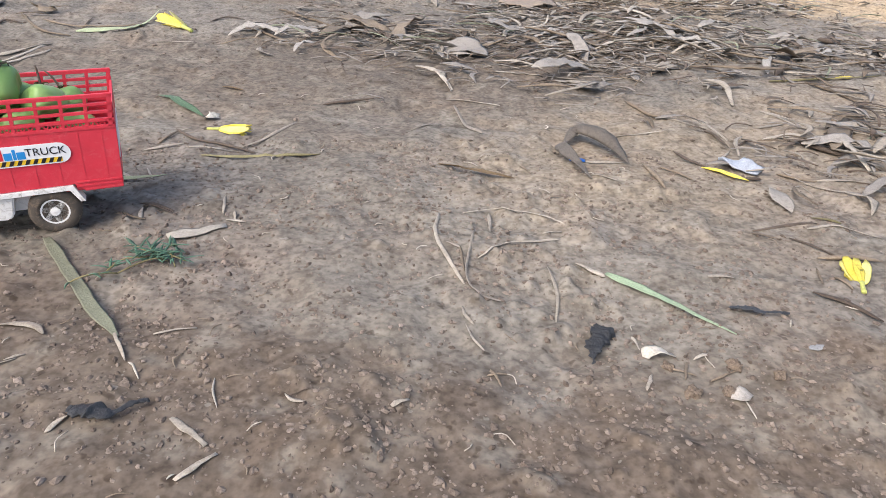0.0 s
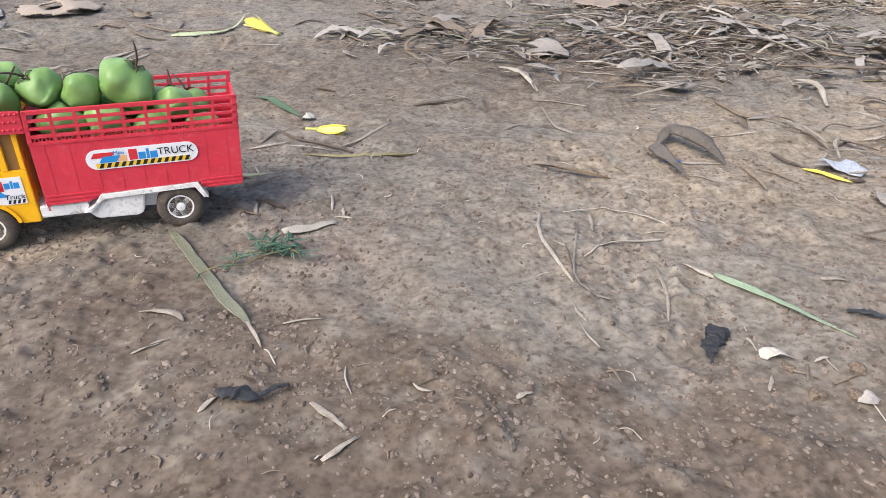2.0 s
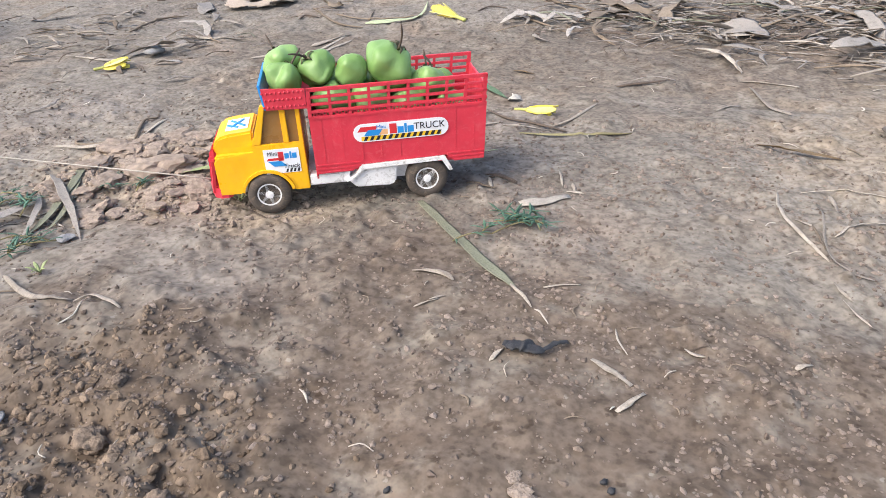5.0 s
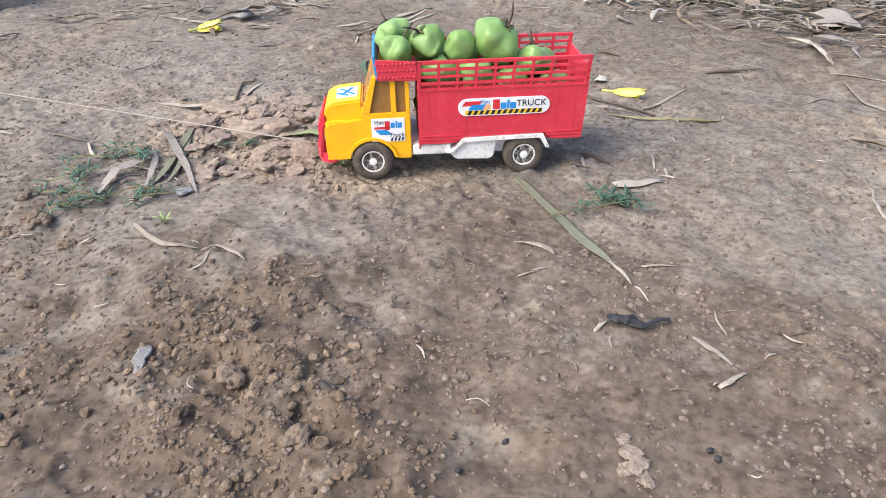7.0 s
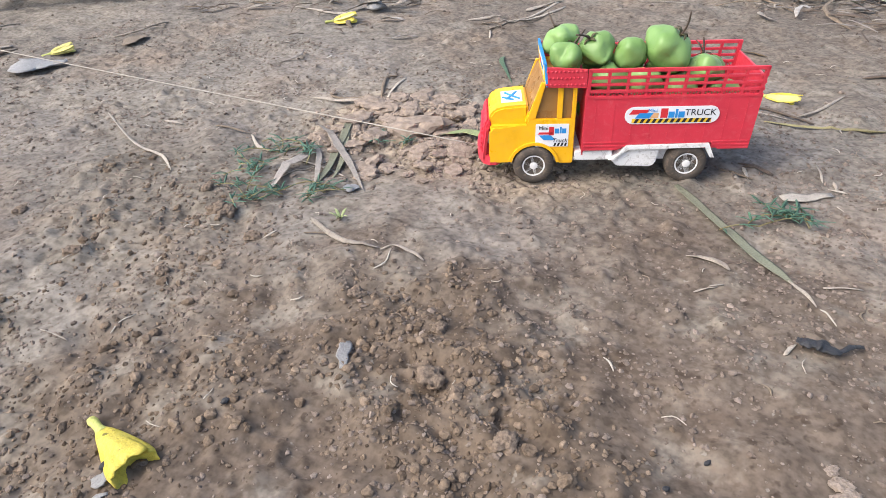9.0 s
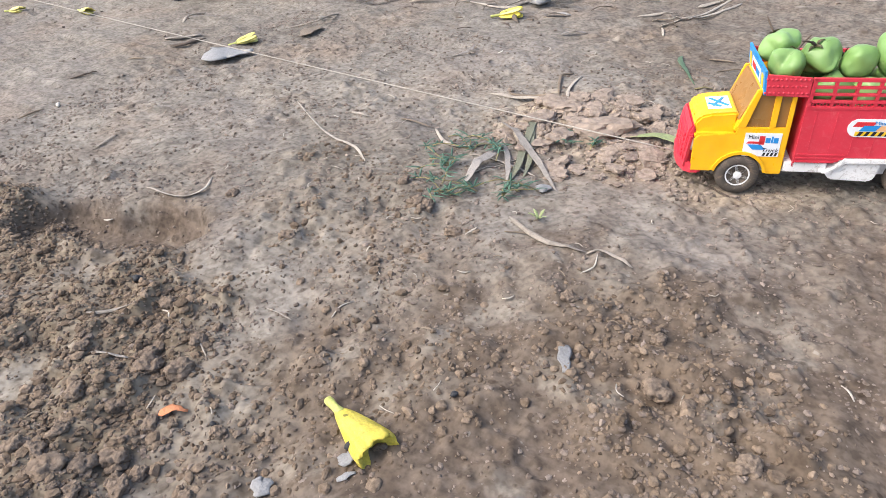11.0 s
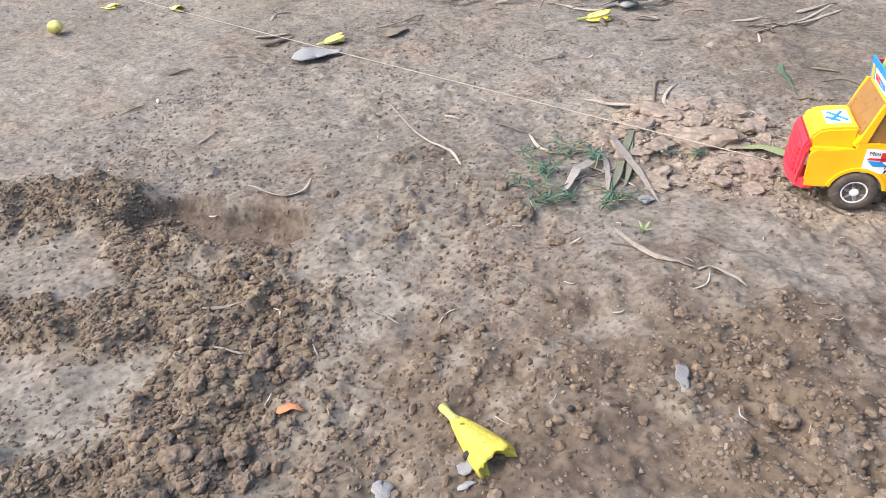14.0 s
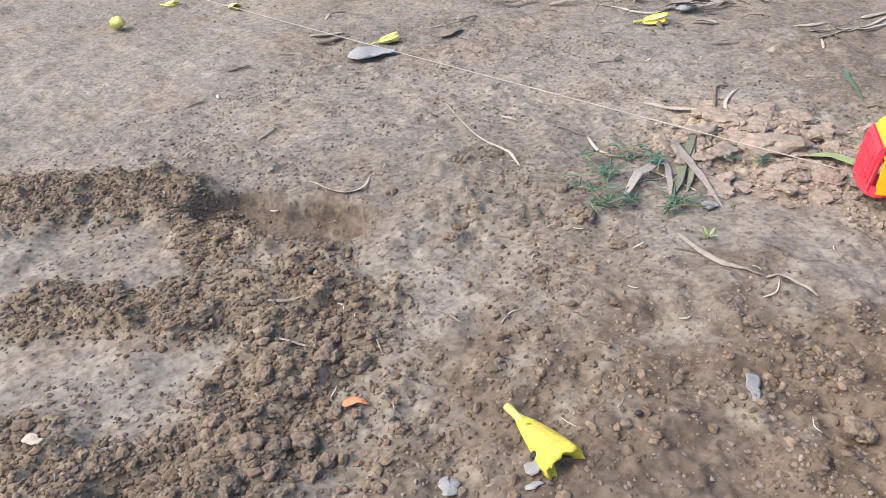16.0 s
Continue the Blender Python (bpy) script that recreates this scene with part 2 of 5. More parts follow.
def ground_z(x, y, fine=True):
    x, y = np.asarray(x, float), np.asarray(y, float)
    flat = 1 - 0.92 * np.exp(-(((x - TRUCK_X + 0.05) / 0.13) ** 2 + ((y - TRUCK_Y + 0.02) / 0.10) ** 2) ** 2)
    z = 0.0018 * smooth_noise(x, y, 0.22, 1) + 0.0018 * smooth_noise(x, y, 0.08, 2)
    for cx, cy, r, h in ((-0.42, 0.23, 0.10, 0.007), (-0.56, 0.02, 0.09, -0.009), (0.01, 0.33, 0.07, -0.006)):
        z = z + h * np.exp(-((x - cx) ** 2 + (y - cy) ** 2) / (r * r))
    z = z * flat
    loose = dug(x, y)
    z = z + 0.004 * loose
    z = z - 0.020 * band(x, y, -0.845, 0.084, -0.738, 0.124, 0.023)
    z = z + 0.008 * band(x, y, -0.57, 0.44, -0.50, 0.44, 0.05) * flat
    far = np.clip((np.hypot(x * 0.6, y) - 1.5) / 2.0, 0, 1)
    z = z + 0.10 * np.clip((x * 0.45 + y - 1.72) / 1.2, 0, 1.5) + far * 0.05 * smooth_noise(x, y, 1.3, 8)
    if fine:
        z = z + (0.0020 + 0.0024 * loose) * smooth_noise(x, y, 0.026, 3) * (0.35 + 0.65 * flat)
        u, v = 0.83 * x + 0.56 * y, 0.83 * y - 0.56 * x  # the octaves lie askew to each other
        p, q = 0.45 * x - 0.89 * y, 0.45 * y + 0.89 * x
        ridge = 1 - np.abs(smooth_noise(u + 0.012 * smooth_noise(x, y, 0.03, 13), v, 0.06, 11))
        z = z + 0.0024 * np.maximum(0, ridge - 0.6) * np.clip(0.4 + smooth_noise(x, y, 0.15, 12), 0, 1) * flat
        z = z + (0.0014 + 0.0022 * loose) * smooth_noise(p, q, 0.016, 4) + 0.0024 * smooth_noise(u, v, 0.038, 14) * flat
        crumbly = 0.10 + 0.90 * np.clip(0.2 + 1.3 * smooth_noise(u, v, 0.075, 15) + 0.7 * smooth_noise(x, y, 0.024, 16), 0, 1) + 1.2 * loose
        z = z + crumbly * (0.0042 * np.maximum(0, smooth_noise(u, v, 0.0105, 17) - 0.1) + 0.0030 * np.maximum(0, smooth_noise(p, q, 0.0062, 18) - 0.15))
        z = z - 0.0050 * np.maximum(0, smooth_noise(p, q, 0.021, 9) - 0.62) * (1 + loose) * flat
        for ax, ay, bx, by, w, h in ((-0.385, 0.176, -0.345, 0.168, 0.006, 0.0055), (-0.378, 0.160, -0.338, 0.152, 0.006, 0.005), (-0.368, 0.142, -0.330, 0.136, 0.006, 0.005), (-0.325, 0.160, -0.300, 0.150, 0.006, 0.005)):
            z = z + h * band(x, y, ax, ay, bx, by, w) - 0.8 * h * band(x, y, ax, ay - 0.010, bx, by - 0.010, w)
    return z


def spaced(a, b, step, far, growth=1.22, mid=()):
    """Grid lines: step between a and b, coarser stretches in mid, then growing out to far on both sides."""
    g = list(np.arange(a, b, step))
    for lo, hi, st in mid:
        g += list(np.arange(lo, hi, st))
    g = sorted(set(round(float(v), 5) for v in g))
    for sign, v in ((-1, g[0]), (1, g[-1])):
        d = 0.01
        while abs(v) < far:
            d *= growth
            v += sign * d
            g.append(v)
    return np.array(sorted(g))


def mesh_of(name, verts, faces, material, smooth=True):
    me = bpy.data.meshes.new(name)
    verts, faces = np.asarray(verts, np.float32), np.asarray(faces, np.int32)
    n = faces.shape[1]
    me.vertices.add(len(verts))
    me.vertices.foreach_set("co", verts.ravel())
    me.loops.add(faces.size)
    me.loops.foreach_set("vertex_index", faces.ravel())
    me.polygons.add(len(faces))
    me.polygons.foreach_set("loop_start", np.arange(0, faces.size, n, dtype=np.int32))
    me.polygons.foreach_set("use_smooth", np.full(len(faces), smooth))
    me.update(calc_edges=True)
    me.materials.append(material)
    return me


def build_ground():
    gx = spaced(-0.70, 0.15, 0.0016, 40, mid=((-1.06, -0.70, 0.0026), (0.15, 0.30, 0.0026), (-2.3, -1.06, 0.009), (0.30, 1.2, 0.008)))
    gy = spaced(-0.14, 0.46, 0.0016, 40, mid=((-0.20, -0.14, 0.0026), (0.46, 0.72, 0.0026), (-0.4, -0.20, 0.01), (0.72, 2.0, 0.007)))
    X, Y = np.meshgrid(gx, gy)
    Z = ground_z(X, Y)
    nx, ny = len(gx), len(gy)
    i = np.arange(ny - 1)[:, None] * nx + np.arange(nx - 1)[None, :]
    faces = np.stack([i, i + 1, i + nx + 1, i + nx], -1).reshape(-1, 4)
    me = mesh_of("ground", np.stack([X, Y, Z], -1).reshape(-1, 3), faces, SOIL)
    for key, f in (("dug", dug), ("sand_and_sun", sand_and_sun), ("browner", browner)):
        a = me.attributes.new(key, "FLOAT", "POINT")
        a.data.foreach_set("value", f(X, Y).ravel().astype(np.float32))
    return tagged(new("ground", me), "trodden grey-brown bare earth with loose crumbly patches", "ground", kind="structure")


build_ground()


# ---------------------------------------------------------------- mesh helpers
def part(name, bm, material, parent=None, label="", smooth=True):
    me = bpy.data.meshes.new(name)
    bmesh.ops.recalc_face_normals(bm, faces=bm.faces)
    bm.to_mesh(me)
    bm.free()
    for p in me.polygons:
        p.use_smooth = smooth
    me.materials.append(material)
    ob = new(name, me)
    ob.parent = parent
    if label:
        tagged(ob, label)
    return ob


def curve_points(pts, n):
    """n + 1 points along a smooth line through a few plan points."""
    p = [np.array(q, float) for q in pts]
    p = [2 * p[0] - p[1]] + p + [2 * p[-1] - p[-2]]
    k, out = len(p) - 3, []
    for j in range(n + 1):
        s = min(j / n * k, k - 1e-6)
        i, u = int(s), s - int(s)
        a, b, c, d = p[i:i + 4]
        out.append(0.5 * (2 * b + (c - a) * u + (2 * a - 5 * b + 4 * c - d) * u * u + (3 * b - a - 3 * c + d) * u ** 3))
    return np.array(out)


def sweep(bm, centre, widths, thick, fold=0.0, twist=None, sides=8):
    """A flattened, closed tube along a 3D line: a blade, stalk or leaf with real thickness."""
    n = len(centre)
    rings = []
    for j in range(n):
        d = centre[min(j + 1, n - 1)] - centre[max(j - 1, 0)]
        d = d / (np.linalg.norm(d) + 1e-9)
        side = np.cross(d, (0, 0, 1.0))
        side = side / (np.linalg.norm(side) + 1e-9)
        up = np.cross(side, d)
        if twist is not None:
            side, up = side * math.cos(twist[j]) + up * math.sin(twist[j]), up * math.cos(twist[j]) - side * math.sin(twist[j])
        ring = []
        for i in range(sides):
            a = 2 * math.pi * i / sides
            u, v = math.cos(a) * widths[j] / 2, math.sin(a) * thick[j] / 2
            v += fold * abs(u)
            ring.append(bm.verts.new(Vector(centre[j] + side * u + up * v)))
        rings.append(ring)
    for r, q in zip(rings, rings[1:]):
        for i in range(sides):
            bm.faces.new((r[i], r[(i + 1) % sides], q[(i + 1) % sides], q[i]))
    bm.faces.new(rings[0][::-1])
    bm.faces.new(rings[-1])


# ---------------------------------------------------------------- litter on the ground
RND = random.Random(7)


def rest_line(xy, lift, arch=0.0, half=0.0):
    """Heights for a stiff thing lying on the earth along plan points."""
    d = np.gradient(xy, axis=0)
    nrm = np.column_stack([-d[:, 1], d[:, 0]]) / (np.linalg.norm(d, axis=1, keepdims=True) + 1e-9)
    z = np.max([ground_z(*(xy + nrm * half * k).T) for k in (-0.9, -0.45, 0, 0.45, 0.9)], axis=0)
    n = len(z)
    k = max(1, n // 4)
    pad = np.concatenate([np.full(k, z[0]), z, np.full(k, z[-1])])
    soft = np.convolve(pad, np.ones(2 * k + 1) / (2 * k + 1), "valid")
    s = np.linspace(0, 1, n)
    return np.maximum(soft, z - 0.0005) + lift + arch * np.sin(math.pi * s)


PROFILES = {
    "stalk": lambda s: 0.55 + 0.45 * math.sin(math.pi * min(1, 0.15 + 0.85 * s)) if 0.02 < s < 0.98 else 0.3,
    "blade": lambda s: max(0.12, min(1, 5 * s + 0.35) * (1 - s) ** 0.55),
    "plank": lambda s: min(1, 6 * s + 0.5) * (1 if s < 0.7 else max(0.2, 1 - (s - 0.7) * 2.4)),
    "leaf": lambda s: max(0.05, math.sin(math.pi * s ** 0.85) ** 0.8),
    "chip": lambda s: 0.75 + 0.25 * math.sin(5 * s) if 0.03 < s < 0.97 else 0.6,
    "fan": lambda s: max(0.12, (1 - s) ** 0.8) if s > 0.04 else 0.75,
    "pod": lambda s: 0.35 + 0.65 * math.sin(math.pi * min(1, s / 0.6)) if s < 0.6 else max(0.2, 0.35 - 0.15 * s),
}


def strip_mesh(name, pts, width, material, profile, flat, arch=0.0, wob=0.10, twist=0.0, ragged=0.12, sides=8, fold=0.0, crumple=0.0):
    length = sum(math.dist(a, b) for a, b in zip(pts, pts[1:]))
    n = 34 if crumple > 0.15 else int(max(7, min(26, length / 0.006)))
    xy = curve_points(pts, n)
    d = xy[-1] - xy[0]
    nrm = np.array([-d[1], d[0]]) / (np.linalg.norm(d) + 1e-9)
    ph = RND.uniform(0, 9)
    for j in range(n + 1):
        s = j / n
        xy[j] += nrm * wob * width * (math.sin(7 * s + ph) + 0.5 * math.sin(17 * s + 2 * ph)) * math.sin(math.pi * s)
    widths = [width * PROFILES[profile](j / n) * (1 + RND.uniform(-ragged, ragged)) for j in range(n + 1)]
    thick = [max(0.0005, w * flat * (1 + RND.uniform(-0.15, 0.15))) for w in widths]
    z = rest_line(xy, max(thick) * 0.45 + 0.0002, arch, width / 2)
    centre = np.column_stack([xy, z])
    tw = [twist * math.sin(4 * j / n + ph) for j in range(n + 1)] if twist else None
    bm = bmesh.new()
    sweep(bm, centre, widths, thick, fold, tw, sides)
    if crumple:
        off = Vector((ph * 5, ph * 3, ph))  # its own creases
        for v in bm.verts:
            k = noise.noise_vector(v.co * 140 + off) * crumple * width + noise.noise_vector(v.co * 420 + off) * crumple * width * 0.5
            v.co += Vector((k.x, k.y, abs(k.z)))
    return part(name, bm, material)


# kind: (name, label, category, material, profile, flatness, arch, fold, twist)
LITTER = {
    "straw": ("dry_straw", "pale dry grass stalk lying on bare earth", "straw", STRAW, "stalk", 0.34, 0.0006, 0.1, 0.5),
    "twig": ("twig", "thin brown dry twig lying on bare earth", "twig", TWIG, "stalk", 0.65, 0.0008, 0.0, 0.0),
    "darktwig": ("dark_twig", "dark brittle twig lying on bare earth", "twig", DARK, "stalk", 0.55, 0.0008, 0.0, 0.0),
    "root": ("root_thread", "thin bleached white rootlet on the earth", "root", WHITE, "stalk", 0.8, 0.0004, 0.0, 0.0),
    "greenstraw": ("grass_blade", "long faded green grass blade lying flat", "grass blade", PALEGREEN, "blade", 0.16, 0.001, 0.2, 0.3),
    "leaf": ("dry_leaf", "brown dry leaf lying on bare earth", "leaf", BROWN, "leaf", 0.08, 0.002, 0.25, 0.3),
    "paleleaf": ("pale_leaf", "pale greyish dry leaf lying on earth", "leaf", PALE, "leaf", 0.07, 0.002, 0.22, 0.3),
    "darkleaf": ("dark_leaf", "dark brown dead leaf lying flat", "leaf", BROWN, "leaf", 0.07, 0.001, 0.1, 0.0),
    "ochreleaf": ("curled_leaf", "dark curled leaf with an ochre end", "leaf", OCHRE, "leaf", 0.10, 0.002, 0.25, 0.4),
    "greenleaf": ("green_leaf", "narrow green leaf lying on earth", "leaf", GREEN, "leaf", 0.08, 0.0015, 0.2, 0.1),
    "curlgreen": ("green_leaf", "curled dark green leaf lying on earth", "leaf", GREEN, "leaf", 0.12, 0.002, 0.2, 0.1),
    "olive": ("olive_stalk", "olive-yellow grass stalk lying on earth", "grass blade", OLIVE, "stalk", 0.25, 0.0006, 0.15, 0.2),
    "greyblade": ("grass_blade", "wide grey-green withered grass blade", "grass blade", GREYGREEN, "plank", 0.10, 0.0015, 0.22, 0.12),
    "paleblade": ("withered_leaf", "broad pale withered leaf blade on clods", "grass blade", PALE, "leaf", 0.09, 0.004, 0.22, 0.25),
    "mintblade": ("grass_blade", "pale mint green grass blade lying flat", "grass blade", MINT, "blade", 0.10, 0.0012, 0.18, 0.15),
    "greenblade": ("grass_blade", "light green grass blade across earth clods", "grass blade", FRESH, "leaf", 0.10, 0.006, 0.2, 0.15),
    "witheredflower": ("withered_petal", "withered brown petal with a yellowish tip", "petal", OCHRE, "leaf", 0.3, 0.001, 0.0, 0.3),
    "blackflower": ("withered_flower", "blackened shrivelled flower lying on earth", "flower", BLACK, "pod", 0.34, 0.001, 0.0, 0.3),
    "yellowpetal": ("yellow_petal", "long bright yellow fallen petal", "petal", YELLOW, "leaf", 0.28, 0.001, 0.0, 0.2),
    "bark": ("bark_chip", "grey-brown splintered bark chip", "bark chip", STRAW, "chip", 0.22, 0.0008, 0.1, 0.15),
    "curledbark": ("curled_pod", "thick curled grey-brown dry pod husk", "seed pod", HUSK, "leaf", 0.30, 0.006, 0.3, 0.7),
    "podhusk": ("seed_pod", "thick curved grey-brown dry pod", "seed pod", HUSK, "leaf", 0.34, 0.013, -0.35, 0.5),
    "strip": ("paper_strip", "faded whitish strip pressed into the earth", "scrap", WHITE, "chip", 0.05, 0.0, 0.0, 0.0),
    "scrap": ("torn_scrap", "torn whitish scrap on the earth", "scrap", WHITE, "chip", 0.15, 0.002, 0.2, 0.5),
    "plastic": ("plastic_scrap", "crumpled bluish white plastic scrap", "scrap", BLUEWHITE, "chip", 0.2, 0.002, 0.2, 0.6),
    "bluechip": ("blue_scrap", "small bright blue plastic scrap", "scrap", BLUE, "chip", 0.3, 0.001, 0.0, 0.2),
    "orange": ("orange_scrap", "small ragged orange scrap on the earth", "scrap", ORANGE, "chip", 0.12, 0.001, 0.15, 0.3),
    "chip": ("pale_chip", "small flat pale stone chip", "stone", SLATE, "leaf", 0.22, 0.0, 0.0, 0.0),
    "slate": ("grey_flake", "flat grey flake lying on the earth", "flake", SLATE, "chip", 0.10, 0.0008, 0.1, 0.1),
    "charcoal": ("charcoal_bit", "small black bit of charcoal", "charcoal", BLACK, "leaf", 0.8, 0.0, 0.0, 0.0),
    "bud": ("flower_bud", "small round pale yellow flower bud", "flower", PALEYELLOW, "leaf", 0.85, 0.0, 0.0, 0.0),
}


def flower(width, base, mouth, faded=False, whole=False):
    """A fallen funnel flower on its side: green tube, ruffled yellow petals, open mouth."""
    a, b = np.array(base), np.array(mouth)
    length = float(np.linalg.norm(b - a))
    turn = math.atan2(b[1] - a[1], b[0] - a[0])
    rr = min(width * 1.1, length * 0.45) / 2
    group = new("fallen_flower")
    tagged(group, "wilted pale yellow funnel flower lying on earth" if faded else "fallen bright yellow funnel flower with green tube", "flower", "fallen yellow flowers")
    sides, steps, ph = 30, 16, RND.uniform(0, 6)
    if not whole:
        for i in range(8):
            q = 2 * math.pi * i / 8 + RND.uniform(-0.25, 0.25)
            end = length * RND.uniform(0.86, 1.02)
            line = np.array([(length * 0.26 + (end - length * 0.26) * u, rr * 1.0 * math.cos(q) * u ** 0.6, rr * (0.62 * math.sin(q) * u ** 0.7 + 0.12 * u * math.sin(4 * u + i))) for u in np.linspace(0, 1, 8)])
            w = [rr * k * RND.uniform(0.9, 1.15) for k in (0.40, 0.66, 0.82, 0.90, 0.94, 0.92, 0.80, 0.45)]
            bm = bmesh.new()
            sweep(bm, line, w, [rr * 0.14] * 8, 0.2, [RND.uniform(-0.5, 0.5) + 0.5 * math.cos(q)] * 8, sides=8)
            part("petal", bm, PALEYELLOW if faded or i % 3 == 0 else YELLOW, group)
    else:
        bm = bmesh.new()
        def petal_ring(s, shrink):
            r = rr * (0.25 + 0.75 * s ** 0.8) * (1 - 0.14 * s ** 9) * shrink
            ring = []
            for i in range(sides):
                q = 2 * math.pi * i / sides
                lobe = math.cos(5 * (q + 0.7 * s) + ph)
                k = r * (1 + 0.09 * s * s * lobe + 0.085 * s * math.sin(9 * q + 3 * ph + s) + 0.05 * math.sin(3 * q + 5 * s))
                x = length * (0.26 + 0.74 * s) + length * 0.020 * s ** 6 * (lobe + 0.8 * math.sin(9 * q + ph))
                ring.append(bm.verts.new((x, k * math.cos(q) * 1.10, k * math.sin(q) * 0.72)))
            return ring
        rings = [petal_ring(j / steps, 1.0) for j in range(steps + 1)]
        # the throat: overlapping petals close the funnel a little way in
        rings += [petal_ring(1 - d, k) for d, k in ((0.01, 0.93), (0.06, 0.80), (0.12, 0.60), (0.18, 0.36), (0.23, 0.12))]
        for r0, r1 in zip(rings, rings[1:]):
            for i in range(sides):
                bm.faces.new((r0[i], r0[(i + 1) % sides], r1[(i + 1) % sides], r1[i]))
        bm.faces.new(rings[0][::-1])
        bm.faces.new(rings[-1])
        part("corolla", bm, YELLOW, group)
    bm = bmesh.new()
    line = np.array([(length * s, 0, 0) for s in np.linspace(0, 0.30, 7)])
    w = [rr * 2 * k for k in (0.20, 0.24, 0.21, 0.20, 0.21, 0.25, 0.30)]
    sweep(bm, line, w, [k * 0.85 for k in w], sides=12)
    part("flower_tube", bm, CALYX, group, "yellow-green flower tube")
    tilt = math.asin(min(0.5, 0.42 * rr / length))
    z = float(ground_z(a[0], a[1], False))
    group.matrix_world = pose(a[0], a[1], z + rr * 0.24, 0, -math.degrees(tilt), math.degrees(turn))
    return group


def lay(kind, width, *pts):
    if kind in ("flower", "bigflower"):
        return flower(width, pts[0], pts[-1], kind == "flower" and pts[0][0] < -0.95, kind == "bigflower")
    name, label, category, material, profile, flat, arch, fold, twist = LITTER[kind]
    wide = width * (1.4 if kind == "greyblade" else 1.0)
    if kind == "blackflower" and math.dist(pts[0], pts[-1]) < width * 2.5:
        profile = "fan"
    ob = strip_mesh(name, pts, wide, material, profile, flat, arch, twist=twist, fold=fold, sides=22 if kind == "blackflower" else 10 if profile == "leaf" else 8,
                    crumple=0.16 if kind == "blackflower" else 0.10 if kind in ("scrap", "plastic", "curledbark", "ochreleaf", "charcoal") else 0.04 if profile in ("leaf", "chip") else 0.0,
                    ragged=0.2 if kind in ("scrap", "plastic", "orange", "blackflower", "slate") else 0.1)
    return tagged(ob, label, category, "litter on the earth")


lay("flower", 0.0238, (-0.411, 1.002), (-0.469, 1.054))
lay("greenstraw", 0.0127, (-0.557, 0.971), (-0.517, 0.984), (-0.487, 1.016), (-0.510, 1.140))
lay("twig", 0.0045, (-0.690, 1.072), (-0.605, 0.968), (-0.551, 0.945))
lay("twig", 0.0036, (-0.630, 1.025), (-0.566, 1.003), (-0.483, 1.017))
lay("twig", 0.0028, (-0.561, 0.994), (-0.579, 1.063))
lay("straw", 0.0065, (-0.583, 0.838), (-0.566, 0.864), (-0.551, 0.901))
lay("darktwig", 0.0048, (-0.674, 0.988), (-0.674, 1.011), (-0.647, 1.001))
lay("leaf", 0.0434, (-0.662, 1.072), (-0.649, 1.094))
lay("darktwig", 0.0038, (-0.408, 1.072), (-0.396, 1.115), (-0.365, 1.100))
lay("twig", 0.0049, (-0.332, 1.025), (-0.286, 0.989), (-0.252, 0.956))
lay("straw", 0.0024, (-0.444, 0.939), (-0.389, 0.949))
lay("twig", 0.0055, (-0.332, 1.177), (-0.280, 1.126), (-0.202, 1.045))
lay("witheredflower", 0.0057, (-0.294, 0.761), (-0.267, 0.751))
lay("greenleaf", 0.0113, (-0.347, 0.720), (-0.283, 0.668))
lay("scrap", 0.0122, (-0.280, 0.663), (-0.269, 0.670))
lay("flower", 0.0127, (-0.269, 0.636), (-0.226, 0.630))
lay("darktwig", 0.0035, (-0.297, 0.634), (-0.270, 0.609), (-0.228, 0.594), (-0.212, 0.588))
lay("straw", 0.0031, (-0.307, 0.582), (-0.275, 0.602))
lay("twig", 0.0027, (-0.298, 0.597), (-0.293, 0.632))
lay("straw", 0.0020, (-0.271, 0.588), (-0.227, 0.590))
lay("straw", 0.0031, (-0.229, 0.598), (-0.206, 0.620), (-0.190, 0.654))
lay("olive", 0.0038, (-0.253, 0.572), (-0.208, 0.572), (-0.163, 0.582))
lay("flower", 0.0117, (-0.385, 0.557), (-0.361, 0.566))
lay("darktwig", 0.0042, (-0.425, 0.575), (-0.378, 0.544), (-0.326, 0.513))
lay("paleleaf", 0.0163, (-0.403, 0.533), (-0.383, 0.541))
lay("paleleaf", 0.0102, (-0.384, 0.527), (-0.360, 0.525))
lay("greenstraw", 0.0065, (-0.340, 0.504), (-0.299, 0.513), (-0.262, 0.522))
lay("straw", 0.0024, (-0.306, 0.530), (-0.287, 0.520))
lay("straw", 0.0019, (-0.286, 0.542), (-0.273, 0.520))
lay("twig", 0.0029, (-0.365, 0.479), (-0.363, 0.488), (-0.364, 0.508))
lay("strip", 0.0125, (-0.227, 0.429), (-0.194, 0.449))
lay("straw", 0.0029, (-0.252, 0.448), (-0.258, 0.467))
lay("darktwig", 0.0025, (-0.258, 0.467), (-0.235, 0.462))
lay("twig", 0.0013, (-0.274, 0.458), (-0.253, 0.450))
lay("straw", 0.0021, (-0.201, 0.465), (-0.207, 0.491))
lay("straw", 0.0020, (-0.197, 0.458), (-0.184, 0.457))
lay("straw", 0.0024, (-0.194, 0.470), (-0.191, 0.458))
lay("twig", 0.0017, (-0.310, 0.455), (-0.297, 0.469))
lay("greyblade", 0.0055, (-0.299, 0.417), (-0.262, 0.375), (-0.228, 0.339), (-0.211, 0.321))
lay("straw", 0.0022, (-0.219, 0.332), (-0.207, 0.314), (-0.198, 0.301))
